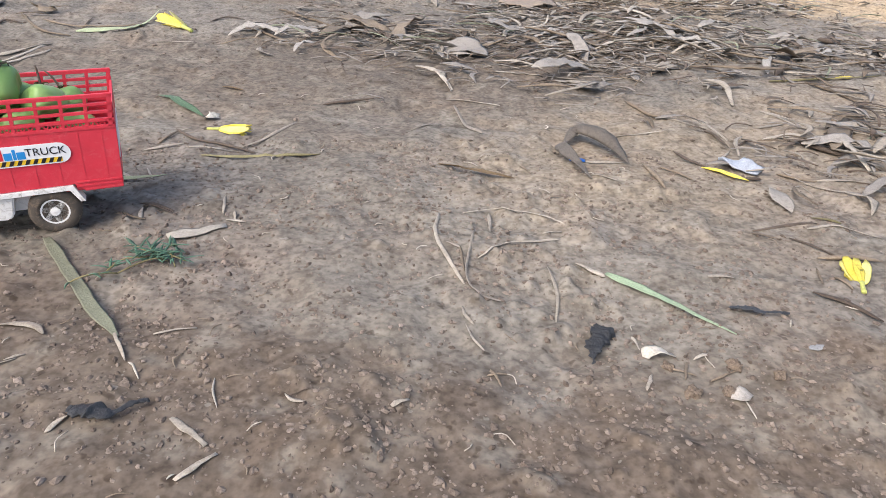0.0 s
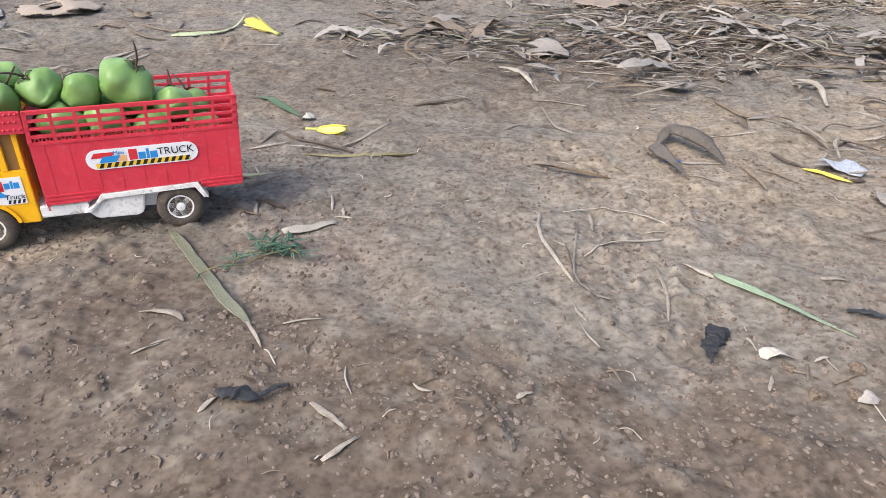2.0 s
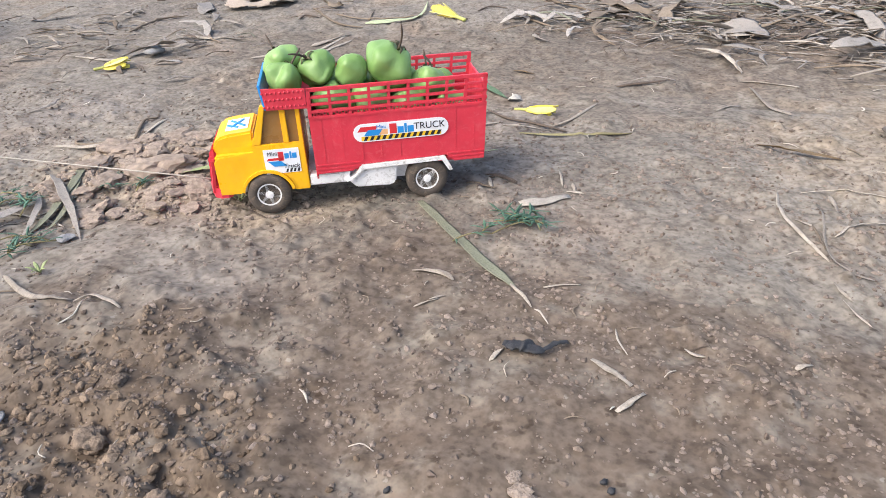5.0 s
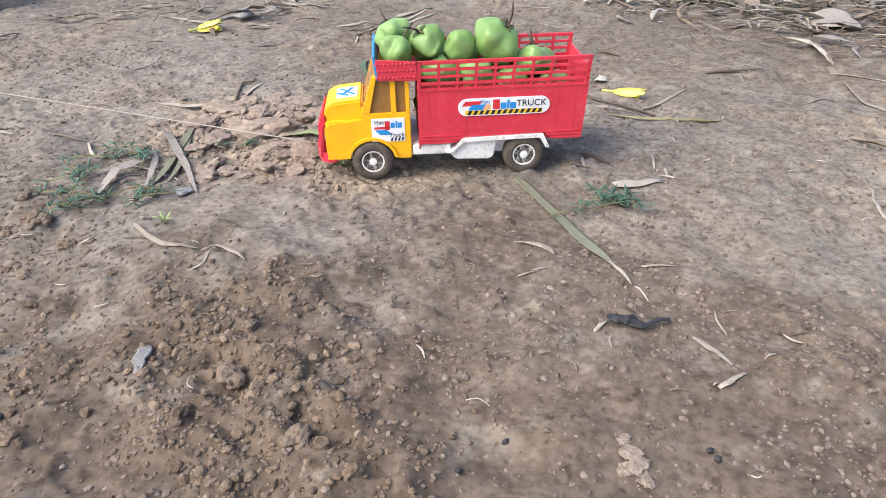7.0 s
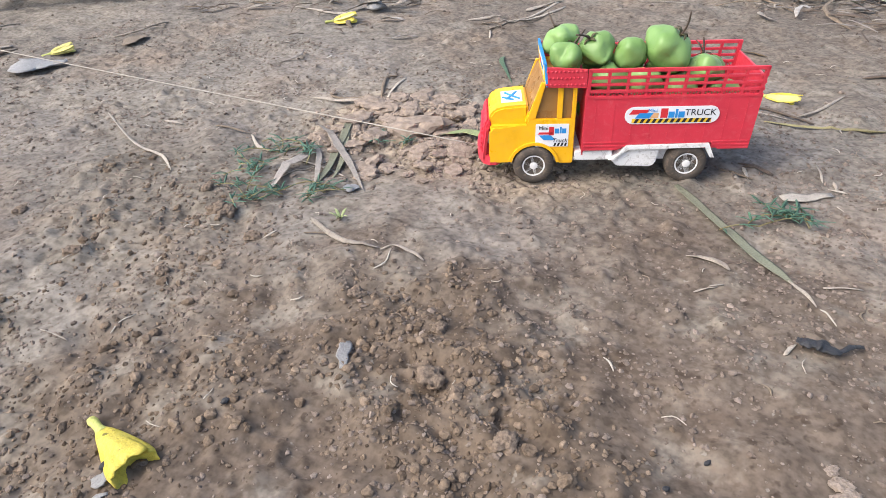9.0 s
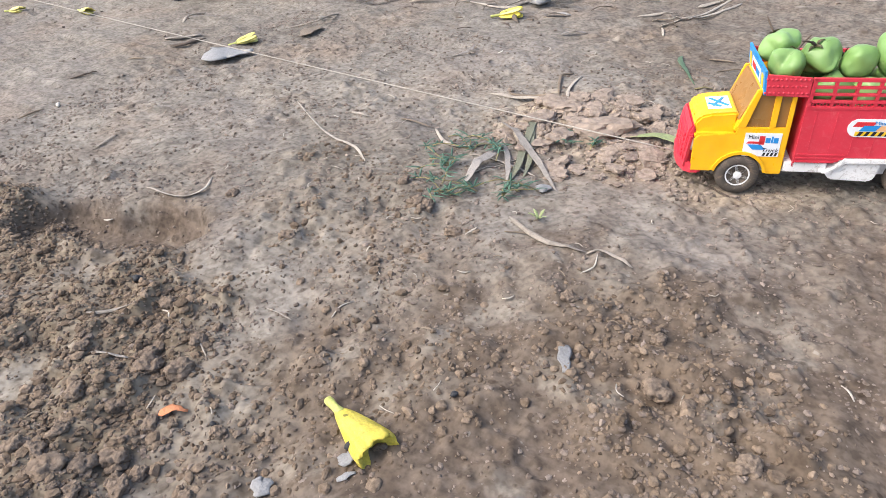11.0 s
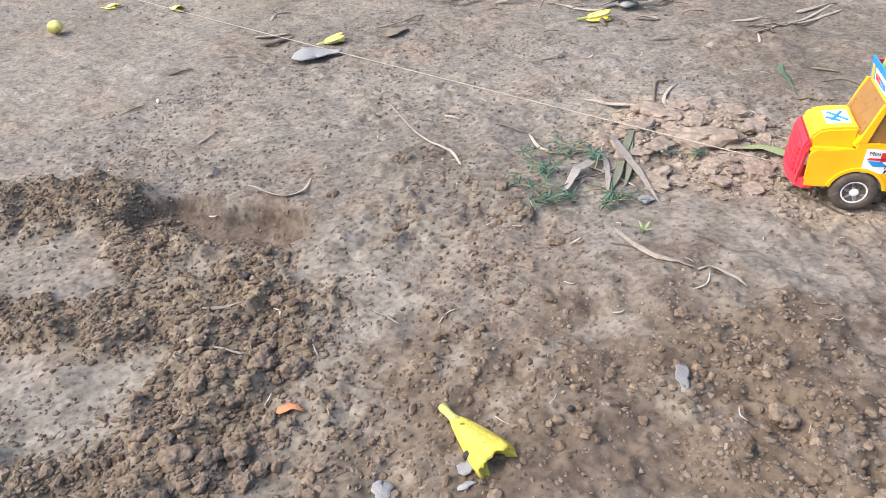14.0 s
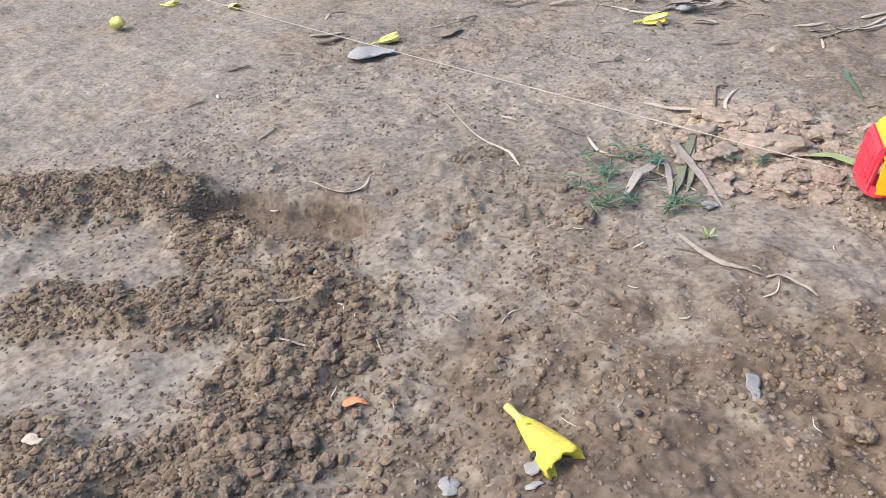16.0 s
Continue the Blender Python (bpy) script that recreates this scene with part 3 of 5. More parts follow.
lay("root", 0.0012, (-0.196, 0.300), (-0.192, 0.297), (-0.187, 0.290))
lay("straw", 0.0031, (-0.271, 0.323), (-0.261, 0.324), (-0.249, 0.321))
lay("straw", 0.0013, (-0.256, 0.298), (-0.248, 0.303))
lay("blackflower", 0.0115, (-0.206, 0.264), (-0.190, 0.263), (-0.174, 0.274))
lay("straw", 0.0023, (-0.211, 0.252), (-0.206, 0.263))
lay("root", 0.0011, (-0.152, 0.294), (-0.150, 0.285), (-0.145, 0.275))
lay("bark", 0.0037, (-0.162, 0.265), (-0.142, 0.251))
lay("bark", 0.0033, (-0.148, 0.231), (-0.136, 0.247))
lay("root", 0.0008, (-0.151, 0.231), (-0.149, 0.234))
lay("darktwig", 0.0008, (-0.118, 0.286), (-0.106, 0.291))
lay("bark", 0.0019, (-0.195, 0.327), (-0.174, 0.333))
lay("straw", 0.0028, (-0.050, 0.481), (-0.052, 0.452), (-0.042, 0.418), (-0.032, 0.391))
lay("straw", 0.0019, (-0.025, 0.460), (-0.031, 0.402), (-0.022, 0.381), (-0.010, 0.378))
lay("twig", 0.0017, (-0.035, 0.434), (-0.032, 0.405))
lay("straw", 0.0026, (-0.023, 0.423), (-0.005, 0.443), (0.018, 0.450), (0.034, 0.455))
lay("straw", 0.0020, (-0.033, 0.488), (-0.008, 0.494), (0.025, 0.487), (0.040, 0.476))
lay("straw", 0.0031, (-0.014, 0.491), (-0.014, 0.461))
lay("straw", 0.0023, (0.021, 0.417), (0.025, 0.392), (0.021, 0.363))
lay("straw", 0.0021, (-0.033, 0.369), (-0.031, 0.360), (-0.026, 0.353))
lay("straw", 0.0015, (-0.031, 0.354), (-0.027, 0.342), (-0.021, 0.333))
lay("straw", 0.0015, (0.023, 0.464), (0.037, 0.468))
lay("straw", 0.0018, (-0.044, 0.440), (-0.034, 0.432))
lay("straw", 0.0042, (0.040, 0.424), (0.057, 0.410))
lay("mintblade", 0.0085, (0.058, 0.414), (0.089, 0.383), (0.119, 0.352))
lay("blackflower", 0.0070, (0.124, 0.379), (0.140, 0.376), (0.159, 0.377))
lay("blackflower", 0.0143, (0.047, 0.356), (0.035, 0.325))
lay("chip", 0.0048, (0.156, 0.344), (0.166, 0.348))
lay("scrap", 0.0080, (0.064, 0.337), (0.080, 0.335))
lay("straw", 0.0018, (0.062, 0.353), (0.064, 0.341))
lay("straw", 0.0023, (0.059, 0.305), (0.065, 0.319))
lay("twig", 0.0018, (0.086, 0.330), (0.081, 0.315))
lay("twig", 0.0015, (0.072, 0.325), (0.088, 0.319))
lay("twig", 0.0015, (0.094, 0.315), (0.109, 0.321))
lay("paleleaf", 0.0082, (0.099, 0.301), (0.111, 0.304))
lay("root", 0.0009, (0.106, 0.300), (0.107, 0.288))
lay("bark", 0.0032, (-0.066, 0.283), (-0.058, 0.288))
lay("twig", 0.0016, (-0.018, 0.318), (-0.013, 0.305))
lay("twig", 0.0014, (-0.020, 0.312), (-0.009, 0.316))
lay("bark", 0.0030, (0.122, 0.413), (0.138, 0.411))
lay("twig", 0.0013, (0.171, 0.475), (0.191, 0.467))
lay("darktwig", 0.0022, (0.196, 0.469), (0.207, 0.458), (0.221, 0.444))
lay("flower", 0.0131, (0.215, 0.402), (0.225, 0.437))
lay("darktwig", 0.0038, (0.183, 0.401), (0.197, 0.387), (0.212, 0.373))
lay("twig", 0.0020, (0.200, 0.433), (0.195, 0.413))
lay("twig", 0.0024, (0.205, 0.421), (0.208, 0.403))
lay("paleleaf", 0.0154, (0.214, 0.551), (0.215, 0.510))
lay("straw", 0.0015, (0.229, 0.548), (0.243, 0.560), (0.245, 0.540))
lay("yellowpetal", 0.0086, (0.171, 0.591), (0.204, 0.569))
lay("darktwig", 0.0046, (0.202, 0.573), (0.215, 0.571))
lay("plastic", 0.0224, (0.190, 0.603), (0.218, 0.583))
lay("darktwig", 0.0037, (0.160, 0.637), (0.175, 0.594))
lay("olive", 0.0033, (0.225, 0.501), (0.243, 0.492))
lay("straw", 0.0028, (0.215, 0.484), (0.240, 0.487), (0.267, 0.478))
lay("straw", 0.0037, (0.260, 0.569), (0.316, 0.570))
lay("curledbark", 0.0110, (0.060, 0.640), (0.054, 0.602), (0.070, 0.552))
lay("podhusk", 0.0160, (0.058, 0.634), (0.074, 0.652), (0.094, 0.622), (0.108, 0.586))
lay("ochreleaf", 0.0080, (-0.054, 0.577), (-0.029, 0.566), (0.009, 0.555))
lay("twig", 0.0018, (0.014, 0.580), (0.023, 0.562))
lay("straw", 0.0023, (0.072, 0.561), (0.093, 0.553))
lay("twig", 0.0048, (0.121, 0.594), (0.124, 0.563), (0.125, 0.535))
lay("twig", 0.0029, (0.135, 0.589), (0.155, 0.561))
lay("olive", 0.0048, (0.341, 0.882), (0.389, 0.891), (0.504, 0.927))
lay("yellowpetal", 0.0075, (0.437, 0.912), (0.463, 0.915))
lay("twig", 0.0046, (0.383, 0.878), (0.403, 0.846), (0.418, 0.805))
lay("straw", 0.0033, (0.287, 0.767), (0.301, 0.741), (0.311, 0.722))
lay("straw", 0.0031, (0.262, 0.705), (0.296, 0.720))
lay("straw", 0.0055, (0.256, 0.675), (0.304, 0.690))
lay("darktwig", 0.0077, (0.290, 0.664), (0.310, 0.645), (0.324, 0.631))
lay("straw", 0.0039, (0.341, 0.711), (0.378, 0.686))
lay("straw", 0.0049, (0.326, 0.669), (0.362, 0.657))
lay("twig", 0.0048, (0.142, 0.772), (0.157, 0.727), (0.175, 0.721))
lay("straw", 0.0030, (0.157, 0.727), (0.202, 0.703))
lay("straw", 0.0022, (0.109, 0.670), (0.161, 0.677))
lay("darktwig", 0.0034, (0.203, 0.688), (0.217, 0.655))
lay("darktwig", 0.0029, (0.222, 0.655), (0.243, 0.676))
lay("straw", 0.0027, (0.196, 0.617), (0.216, 0.648))
lay("straw", 0.0077, (0.525, 1.072), (0.558, 1.026))
lay("darktwig", 0.0141, (0.517, 1.137), (0.526, 1.109))
lay("straw", 0.0064, (0.576, 1.216), (0.575, 1.157))
lay("twig", 0.0043, (0.205, 0.444), (0.247, 0.442))
lay("straw", 0.0026, (0.243, 0.596), (0.255, 0.556), (0.280, 0.545))
lay("twig", 0.0032, (0.235, 0.589), (0.261, 0.571))
lay("flower", 0.0202, (-0.815, 0.693), (-0.778, 0.718))
lay("chip", 0.0385, (-0.798, 0.773), (-0.780, 0.788))
lay("paleleaf", 0.0152, (-0.751, 0.726), (-0.720, 0.743))
lay("straw", 0.0042, (-0.913, 0.754), (-0.858, 0.743), (-0.821, 0.749), (-0.805, 0.778))
lay("twig", 0.0051, (-0.903, 0.877), (-0.916, 0.966), (-0.891, 1.011))
lay("straw", 0.0061, (-0.810, 0.875), (-0.748, 0.859), (-0.687, 0.867))
lay("twig", 0.0044, (-0.809, 0.957), (-0.762, 0.872), (-0.720, 0.836))
lay("paleleaf", 0.0293, (-0.867, 1.018), (-0.915, 1.113))
lay("curlgreen", 0.0057, (-0.537, 0.654), (-0.530, 0.628), (-0.496, 0.577))
lay("olive", 0.0034, (-0.495, 0.573), (-0.473, 0.573))
lay("twig", 0.0031, (-0.509, 0.658), (-0.480, 0.656))
lay("twig", 0.0029, (-0.489, 0.620), (-0.470, 0.639), (-0.441, 0.625), (-0.420, 0.626))
lay("twig", 0.0037, (-0.606, 0.496), (-0.625, 0.536), (-0.618, 0.552))
lay("twig", 0.0046, (-0.648, 0.468), (-0.614, 0.468), (-0.575, 0.454))
lay("greenblade", 0.0114, (-0.501, 0.416), (-0.475, 0.428), (-0.434, 0.425), (-0.388, 0.424))
lay("darktwig", 0.0017, (-0.419, 0.382), (-0.398, 0.369))
lay("straw", 0.0052, (-0.043, 0.738), (-0.031, 0.684), (-0.015, 0.659))
lay("straw", 0.0032, (-0.052, 0.763), (0.005, 0.744))
lay("paleleaf", 0.0496, (-0.068, 0.992), (-0.003, 0.927))
lay("straw", 0.0046, (-0.616, 0.763), (-0.573, 0.806), (-0.552, 0.886))
lay("straw", 0.0036, (-0.582, 0.714), (-0.598, 0.752))
lay("paleleaf", 0.0152, (0.095, 0.814), (0.124, 0.812))
lay("straw", 0.0040, (0.057, 0.922), (0.195, 0.924))
lay("straw", 0.0037, (-0.001, 0.872), (0.100, 0.852), (0.164, 0.874))
lay("flower", 0.0170, (-1.067, 0.448), (-1.050, 0.484))
lay("slate", 0.0388, (-1.049, 0.394), (-1.009, 0.441))
lay("darkleaf", 0.0233, (-1.007, 0.519), (-0.999, 0.557))
lay("bark", 0.0105, (-1.179, 0.428), (-1.147, 0.465))
lay("straw", 0.0031, (-0.831, 0.348), (-0.753, 0.309), (-0.703, 0.295), (-0.676, 0.279))
lay("straw", 0.0029, (-0.764, 0.357), (-0.742, 0.359))
lay("straw", 0.0035, (-0.668, 0.369), (-0.638, 0.346), (-0.618, 0.348), (-0.599, 0.366))
lay("twig", 0.0027, (-0.701, 0.360), (-0.672, 0.370))
lay("straw", 0.0030, (-0.809, 0.152), (-0.771, 0.157), (-0.764, 0.176), (-0.775, 0.194))
lay("darktwig", 0.0014, (-0.305, 0.459), (-0.293, 0.444), (-0.285, 0.431))
lay("twig", 0.0019, (-0.275, 0.461), (-0.256, 0.449), (-0.248, 0.448))
lay("darktwig", 0.0029, (-0.262, 0.472), (-0.235, 0.464))
lay("straw", 0.0038, (-0.274, 0.322), (-0.257, 0.325), (-0.247, 0.318))
lay("straw", 0.0015, (-0.263, 0.290), (-0.251, 0.300))
lay("straw", 0.0048, (-1.218, 0.487), (-1.241, 0.519), (-1.242, 0.544))
lay("paleblade", 0.0085, (-0.586, 0.358), (-0.583, 0.319), (-0.578, 0.279))
lay("greyblade", 0.0048, (-0.595, 0.434), (-0.564, 0.353), (-0.547, 0.300))
lay("paleblade", 0.0070, (-0.612, 0.399), (-0.565, 0.364), (-0.509, 0.313))
lay("greyblade", 0.0034, (-0.580, 0.398), (-0.559, 0.358), (-0.545, 0.322))
lay("paleblade", 0.0052, (-0.600, 0.372), (-0.570, 0.340), (-0.545, 0.296))
lay("straw", 0.0026, (-0.602, 0.330), (-0.572, 0.338), (-0.540, 0.331))
lay("straw", 0.0022, (-0.560, 0.390), (-0.566, 0.345), (-0.585, 0.300))
lay("chip", 0.0120, (-0.528, 0.312), (-0.516, 0.316))
lay("bluechip", 0.0080, (0.058, 0.590), (0.071, 0.592))
lay("straw", 0.0028, (0.070, 0.592), (0.106, 0.594))
lay("straw", 0.0039, (-0.520, 0.260), (-0.477, 0.240), (-0.451, 0.242))
lay("straw", 0.0031, (-0.451, 0.242), (-0.443, 0.250), (-0.420, 0.243))
lay("twig", 0.0016, (-0.513, 0.242), (-0.495, 0.249))
lay("root", 0.0011, (-0.445, 0.223), (-0.440, 0.231), (-0.443, 0.242))
lay("slate", 0.0082, (-0.424, 0.161), (-0.413, 0.142))
lay("bigflower", 0.0270, (-0.514, 0.065), (-0.465, 0.051))
lay("chip", 0.0085, (-0.482, 0.039), (-0.472, 0.044))
lay("chip", 0.0116, (-0.508, 0.005), (-0.501, 0.014))
lay("orange", 0.0060, (-0.589, 0.010), (-0.575, 0.019))
lay("straw", 0.0027, (-0.692, 0.031), (-0.675, 0.054))
lay("straw", 0.0025, (-0.661, 0.014), (-0.640, 0.025))
lay("straw", 0.0014, (-0.604, 0.102), (-0.582, 0.103))
lay("root", 0.0010, (-0.562, 0.117), (-0.562, 0.125), (-0.558, 0.134))
lay("straw", 0.0010, (-0.614, 0.057), (-0.602, 0.052))
lay("straw", 0.0013, (-0.614, 0.036), (-0.596, 0.040))
lay("charcoal", 0.0057, (-0.701, 0.070), (-0.697, 0.075))
lay("charcoal", 0.0036, (-0.456, 0.097), (-0.453, 0.101))
lay("charcoal", 0.0031, (-0.558, 0.020), (-0.556, 0.023))
lay("flower", 0.0134, (-1.581, 0.398), (-1.546, 0.413))
lay("flower", 0.0135, (-1.463, 0.460), (-1.422, 0.460))
lay("charcoal", 0.0028, (-0.152, 0.189), (-0.149, 0.192))
lay("charcoal", 0.0028, (-0.149, 0.184), (-0.146, 0.187))
lay("charcoal", 0.0028, (-0.250, 0.142), (-0.247, 0.145))
lay("charcoal", 0.0024, (-0.236, 0.165), (-0.234, 0.168))
lay("bud", 0.0248, (-1.514, 0.282), (-1.492, 0.292))
lay("root", 0.0042, (-1.088, 0.224), (-1.071, 0.215))
lay("straw", 0.0040, (-0.664, 0.459), (-0.617, 0.465), (-0.567, 0.453))
lay("straw", 0.0042, (-0.578, 0.459), (-0.603, 0.514), (-0.606, 0.548))
lay("straw", 0.0048, (-0.600, 0.749), (-0.568, 0.800), (-0.537, 0.870))
lay("straw", 0.0032, (-0.592, 0.791), (-0.558, 0.829))
lay("straw", 0.0040, (-0.640, 0.773), (-0.597, 0.806))
lay("darktwig", 0.0073, (-1.137, 0.407), (-1.122, 0.421), (-1.118, 0.452))
lay("twig", 0.0032, (-1.141, 0.346), (-1.119, 0.357))
lay("darktwig", 0.0038, (-1.146, 0.271), (-1.131, 0.299))
lay("twig", 0.0035, (-1.078, 0.174), (-1.079, 0.204))
lay("straw", 0.0030, (-0.929, 0.175), (-0.934, 0.201))
lay("charcoal", 0.0046, (-0.482, 0.044), (-0.479, 0.050))
lay("slate", 0.0036, (-0.473, 0.029), (-0.468, 0.037))
lay("bark", 0.0080, (-0.694, -0.124), (-0.679, -0.119))
lay("olive", 0.0048, (-0.193, 0.575), (-0.155, 0.585))
lay("straw", 0.0030, (-0.083, 0.648), (-0.055, 0.690))
lay("darktwig", 0.0051, (-0.176, 0.710), (-0.126, 0.733))


# ---------------------------------------------------------------- the toy truck (built in millimetres, x to its front, y to its left)
# pink blotches on the red: faded scuffs, and sky sheen painted in
RED = plastic_material("red_plastic", (0.60, 0.036, 0.062), 0.40, 0.20, (0.64, 0.26, 0.25))
YEL = plastic_material("yellow_plastic", (0.90, 0.47, 0.012), 0.32, 0.10)
WHT = plastic_material("white_plastic", (0.80, 0.79, 0.78), 0.45, 0.75, (0.16, 0.12, 0.085))
TINT = plastic_material("brown_window", (0.30, 0.155, 0.045), 0.28, 0.25)
BLK = plastic_material("black_plastic", (0.02, 0.02, 0.022), 0.5, 0.12)
TYRE = plastic_material("muddy_tyre", (0.075, 0.062, 0.052), 0.85, 0.9, (0.20, 0.145, 0.10))
RIM = plastic_material("silver_rim", (0.80, 0.79, 0.78), 0.35, 0.2)
PAPER = plastic_material("sticker_white", (0.78, 0.79, 0.82), 0.4, 0.12)
INK_BLACK = plastic_material("sticker_black", (0.015, 0.015, 0.018), 0.4, 0.05)
INK_RED = plastic_material("sticker_red", (0.62, 0.03, 0.04), 0.4, 0.05)
INK_BLUE = plastic_material("sticker_blue", (0.02, 0.25, 0.62), 0.4, 0.05)
INK_YELLOW = plastic_material("sticker_yellow", (0.80, 0.52, 0.03), 0.4, 0.05)
INK_PEACH = plastic_material("sticker_peach", (0.75, 0.42, 0.20), 0.4, 0.05)


def mm(name, bm, material, parent, label="", smooth=False, bevel=0.0):
    if bevel:
        bmesh.ops.bevel(bm, geom=[e for e in bm.edges if e.calc_length() > bevel * 2.5], offset=bevel, segments=2, affect="EDGES", clamp_overlap=True)
    bmesh.ops.scale(bm, vec=(0.001, 0.001, 0.001), verts=bm.verts)
    return part(name, bm, material, parent, label, smooth)


def box(bm, x0, x1, y0, y1, z0, z1):
    return bmesh.ops.create_cube(bm, size=1, matrix=Matrix.Translation(((x0 + x1) / 2, (y0 + y1) / 2, (z0 + z1) / 2)) @ Matrix.Diagonal((abs(x1 - x0), abs(y1 - y0), abs(z1 - z0), 1)))


def prism(bm, outline, y0, y1):
    """An outline in x and z, pushed out from y0 to y1."""
    a = [bm.verts.new((x, y0, z)) for x, z in outline]
    b = [bm.verts.new((x, y1, z)) for x, z in outline]
    n = len(a)
    for i in range(n):
        bm.faces.new((a[i], a[(i + 1) % n], b[(i + 1) % n], b[i]))
    bm.faces.new(a[::-1])
    bm.faces.new(b)


def bar(bm, a, b, w):
    """A square bar from a to b."""
    a, b = Vector(a), Vector(b)
    m = Matrix.Translation((a + b) / 2) @ (b - a).to_track_quat("Z", "Y").to_matrix().to_4x4() @ Matrix.Diagonal((w, w, (b - a).length, 1))
    bmesh.ops.create_cube(bm, size=1, matrix=m)


def lathe(bm, profile, cx, cy, cz, sides=32):
    """A profile of (radius, y) turned about the axle."""
    rings = []
    for r, y in profile:
        rings.append([bm.verts.new((cx + r * math.cos(2 * math.pi * i / sides), cy + y, cz + r * math.sin(2 * math.pi * i / sides))) for i in range(sides)])
    for p, q in zip(rings, rings[1:]):
        for i in range(sides):
            bm.faces.new((p[i], p[(i + 1) % sides], q[(i + 1) % sides], q[i]))
    bm.faces.new(rings[0])
    bm.faces.new(rings[-1][::-1])


def wheel(truck, x, side, white):
    cy, s, cz = 31 * side, -side, 16.0
    w = new("wheel")
    w.parent = truck
    bm = bmesh.new()
    lathe(bm, [(p, q * s) for p, q in ((8.6, 0.9), (9.4, 0.0), (11.0, -0.5), (13.6, 0.0), (15.4, 1.2), (16.0, 3.0), (15.7, 5.2), (16.0, 7.5), (15.5, 9.8), (13.6, 11), (5, 11))], x, cy, cz, 40)
    mm("tyre", bm, TYRE, w, "mud-caked black rubber tyre", True)
    bm = bmesh.new()
    lathe(bm, [(p, q * s) for p, q in ((8.8, 2.2), (8.6, 2.2), (1, 2.4))], x, cy, cz)
    mm("hub_disc", bm, BLK, w, smooth=True)
    bm = bmesh.new()
    wide = 1.0 if white else 0.55
    for i in range(6):
        a = 2 * math.pi * i / 6 + 0.3
        u, v = (math.cos(a), math.sin(a)), (-math.sin(a), math.cos(a))
        k = [(x + u[0] * r + v[0] * t, cz + u[1] * r + v[1] * t) for r, t in ((1.5, -2.6 * wide), (8.0, -1.5 * wide), (8.0, 1.5 * wide), (1.5, 2.6 * wide))]
        prism(bm, k, cy + s * 0.9, cy + s * 2.6)
    lathe(bm, [(p, q * s) for p, q in ((3.0, 2.4), (3.0, 0.5), (0.6, 0.2))], x, cy, cz, 20)
    lathe(bm, [(p, q * s) for p, q in ((7.6, 1.6), (7.8, 0.6), (8.8, 0.6), (8.9, 2.4))], x, cy, cz)
    mm("rim", bm, RIM, w, "white six-spoked star rim" if white else "silver six-spoked rim on black", False)


def words(text, size, x, z, y, material, parent, name="lettering", lean=0.0, facing=1):
    """Raised lettering on a side of the truck, its middle at x and z."""
    c = bpy.data.curves.new(name, "FONT")
    c.body, c.size, c.extrude, c.align_x, c.align_y, c.shear = text, size, 0.08, "CENTER", "CENTER", lean
    ob = bpy.data.objects.new(name, c)
    me = bpy.data.meshes.new_from_object(ob)
    bpy.data.objects.remove(ob)
    turn = Matrix(((-1, 0, 0, 0), (0, 0, 1, 0), (0, 1, 0, 0), (0, 0, 0, 1)))
    me.transform(Matrix.Scale(0.001, 4) @ Matrix.Translation((x, y, z)) @ turn)
    me.materials.append(material)
    o = new(name, me)
    o.parent = parent
    return o


def plate(name, x0, x1, z0, z1, y, material, parent, label="", round_ends=False, thick=0.3, slant=0.0):
    """A thin flat print on the truck's side; slant leans its upper edge along x."""
    bm = bmesh.new()
    if round_ends:
        r = (z1 - z0) / 2
        o = [(x1 - r + r * math.cos(a), z0 + r + r * math.sin(a)) for a in np.linspace(-math.pi / 2, math.pi / 2, 10)]
        o += [(x0 + r - r * math.cos(a), z0 + r + r * math.sin(a)) for a in np.linspace(math.pi / 2, -math.pi / 2, 10)]
    else:
        o = [(x0, z0), (x1, z0), (x1 + slant, z1), (x0 + slant, z1)]
    prism(bm, o, y - thick, y)
    return mm(name, bm, material, parent, label)


def side_sticker(truck, y, up=4.5):
    st = plate("side_sticker", -20.5, 48.5, 45.5 + up, 59 + up, y, PAPER, truck, "white pill-shaped sticker with lettering and hazard stripes", True, 0.4)
    y += 0.12
    plate("stripe_band", -15, 43, 46.4 + up, 49.6 + up, y, INK_YELLOW, st)
    for i in range(13):
        plate("hazard_stripe", -13.5 + i * 4.4, -11.2 + i * 4.4, 46.4 + up, 49.6 + up, y + 0.12, INK_BLACK, st, slant=-1.6)
    words("TRUCK", 7.0, -6.5, 54.0 + up, y + 0.1, INK_BLACK, st)
    words("Mini", 4.0, 28.4, 56.0 + up, y + 0.1, INK_BLUE, st)
    # the maker's word mark, as plain coloured shapes
    plate("mark_shape", 17.2, 22.4, 50.2 + up, 57.6 + up, y, INK_RED, st)
    for k, w in ((14.4, 4.4), (10.8, 1.8), (7.2, 4.6)):
        plate("mark_shape", k - w / 2, k + w / 2, 50.2 + up, (57.0 if w < 2 else 55.0) + up, y, INK_BLUE, st)
    plate("picture_shape", 33, 45.5, 53.2 + up, 56.8 + up, y, INK_RED, st, slant=-2.5)
    plate("picture_shape", 30.5, 41, 50.0 + up, 54.2 + up, y + 0.1, INK_BLUE, st, slant=-3)
    plate("picture_shape", 23.8, 29.8, 50.0 + up, 54.0 + up, y, INK_PEACH, st, True)


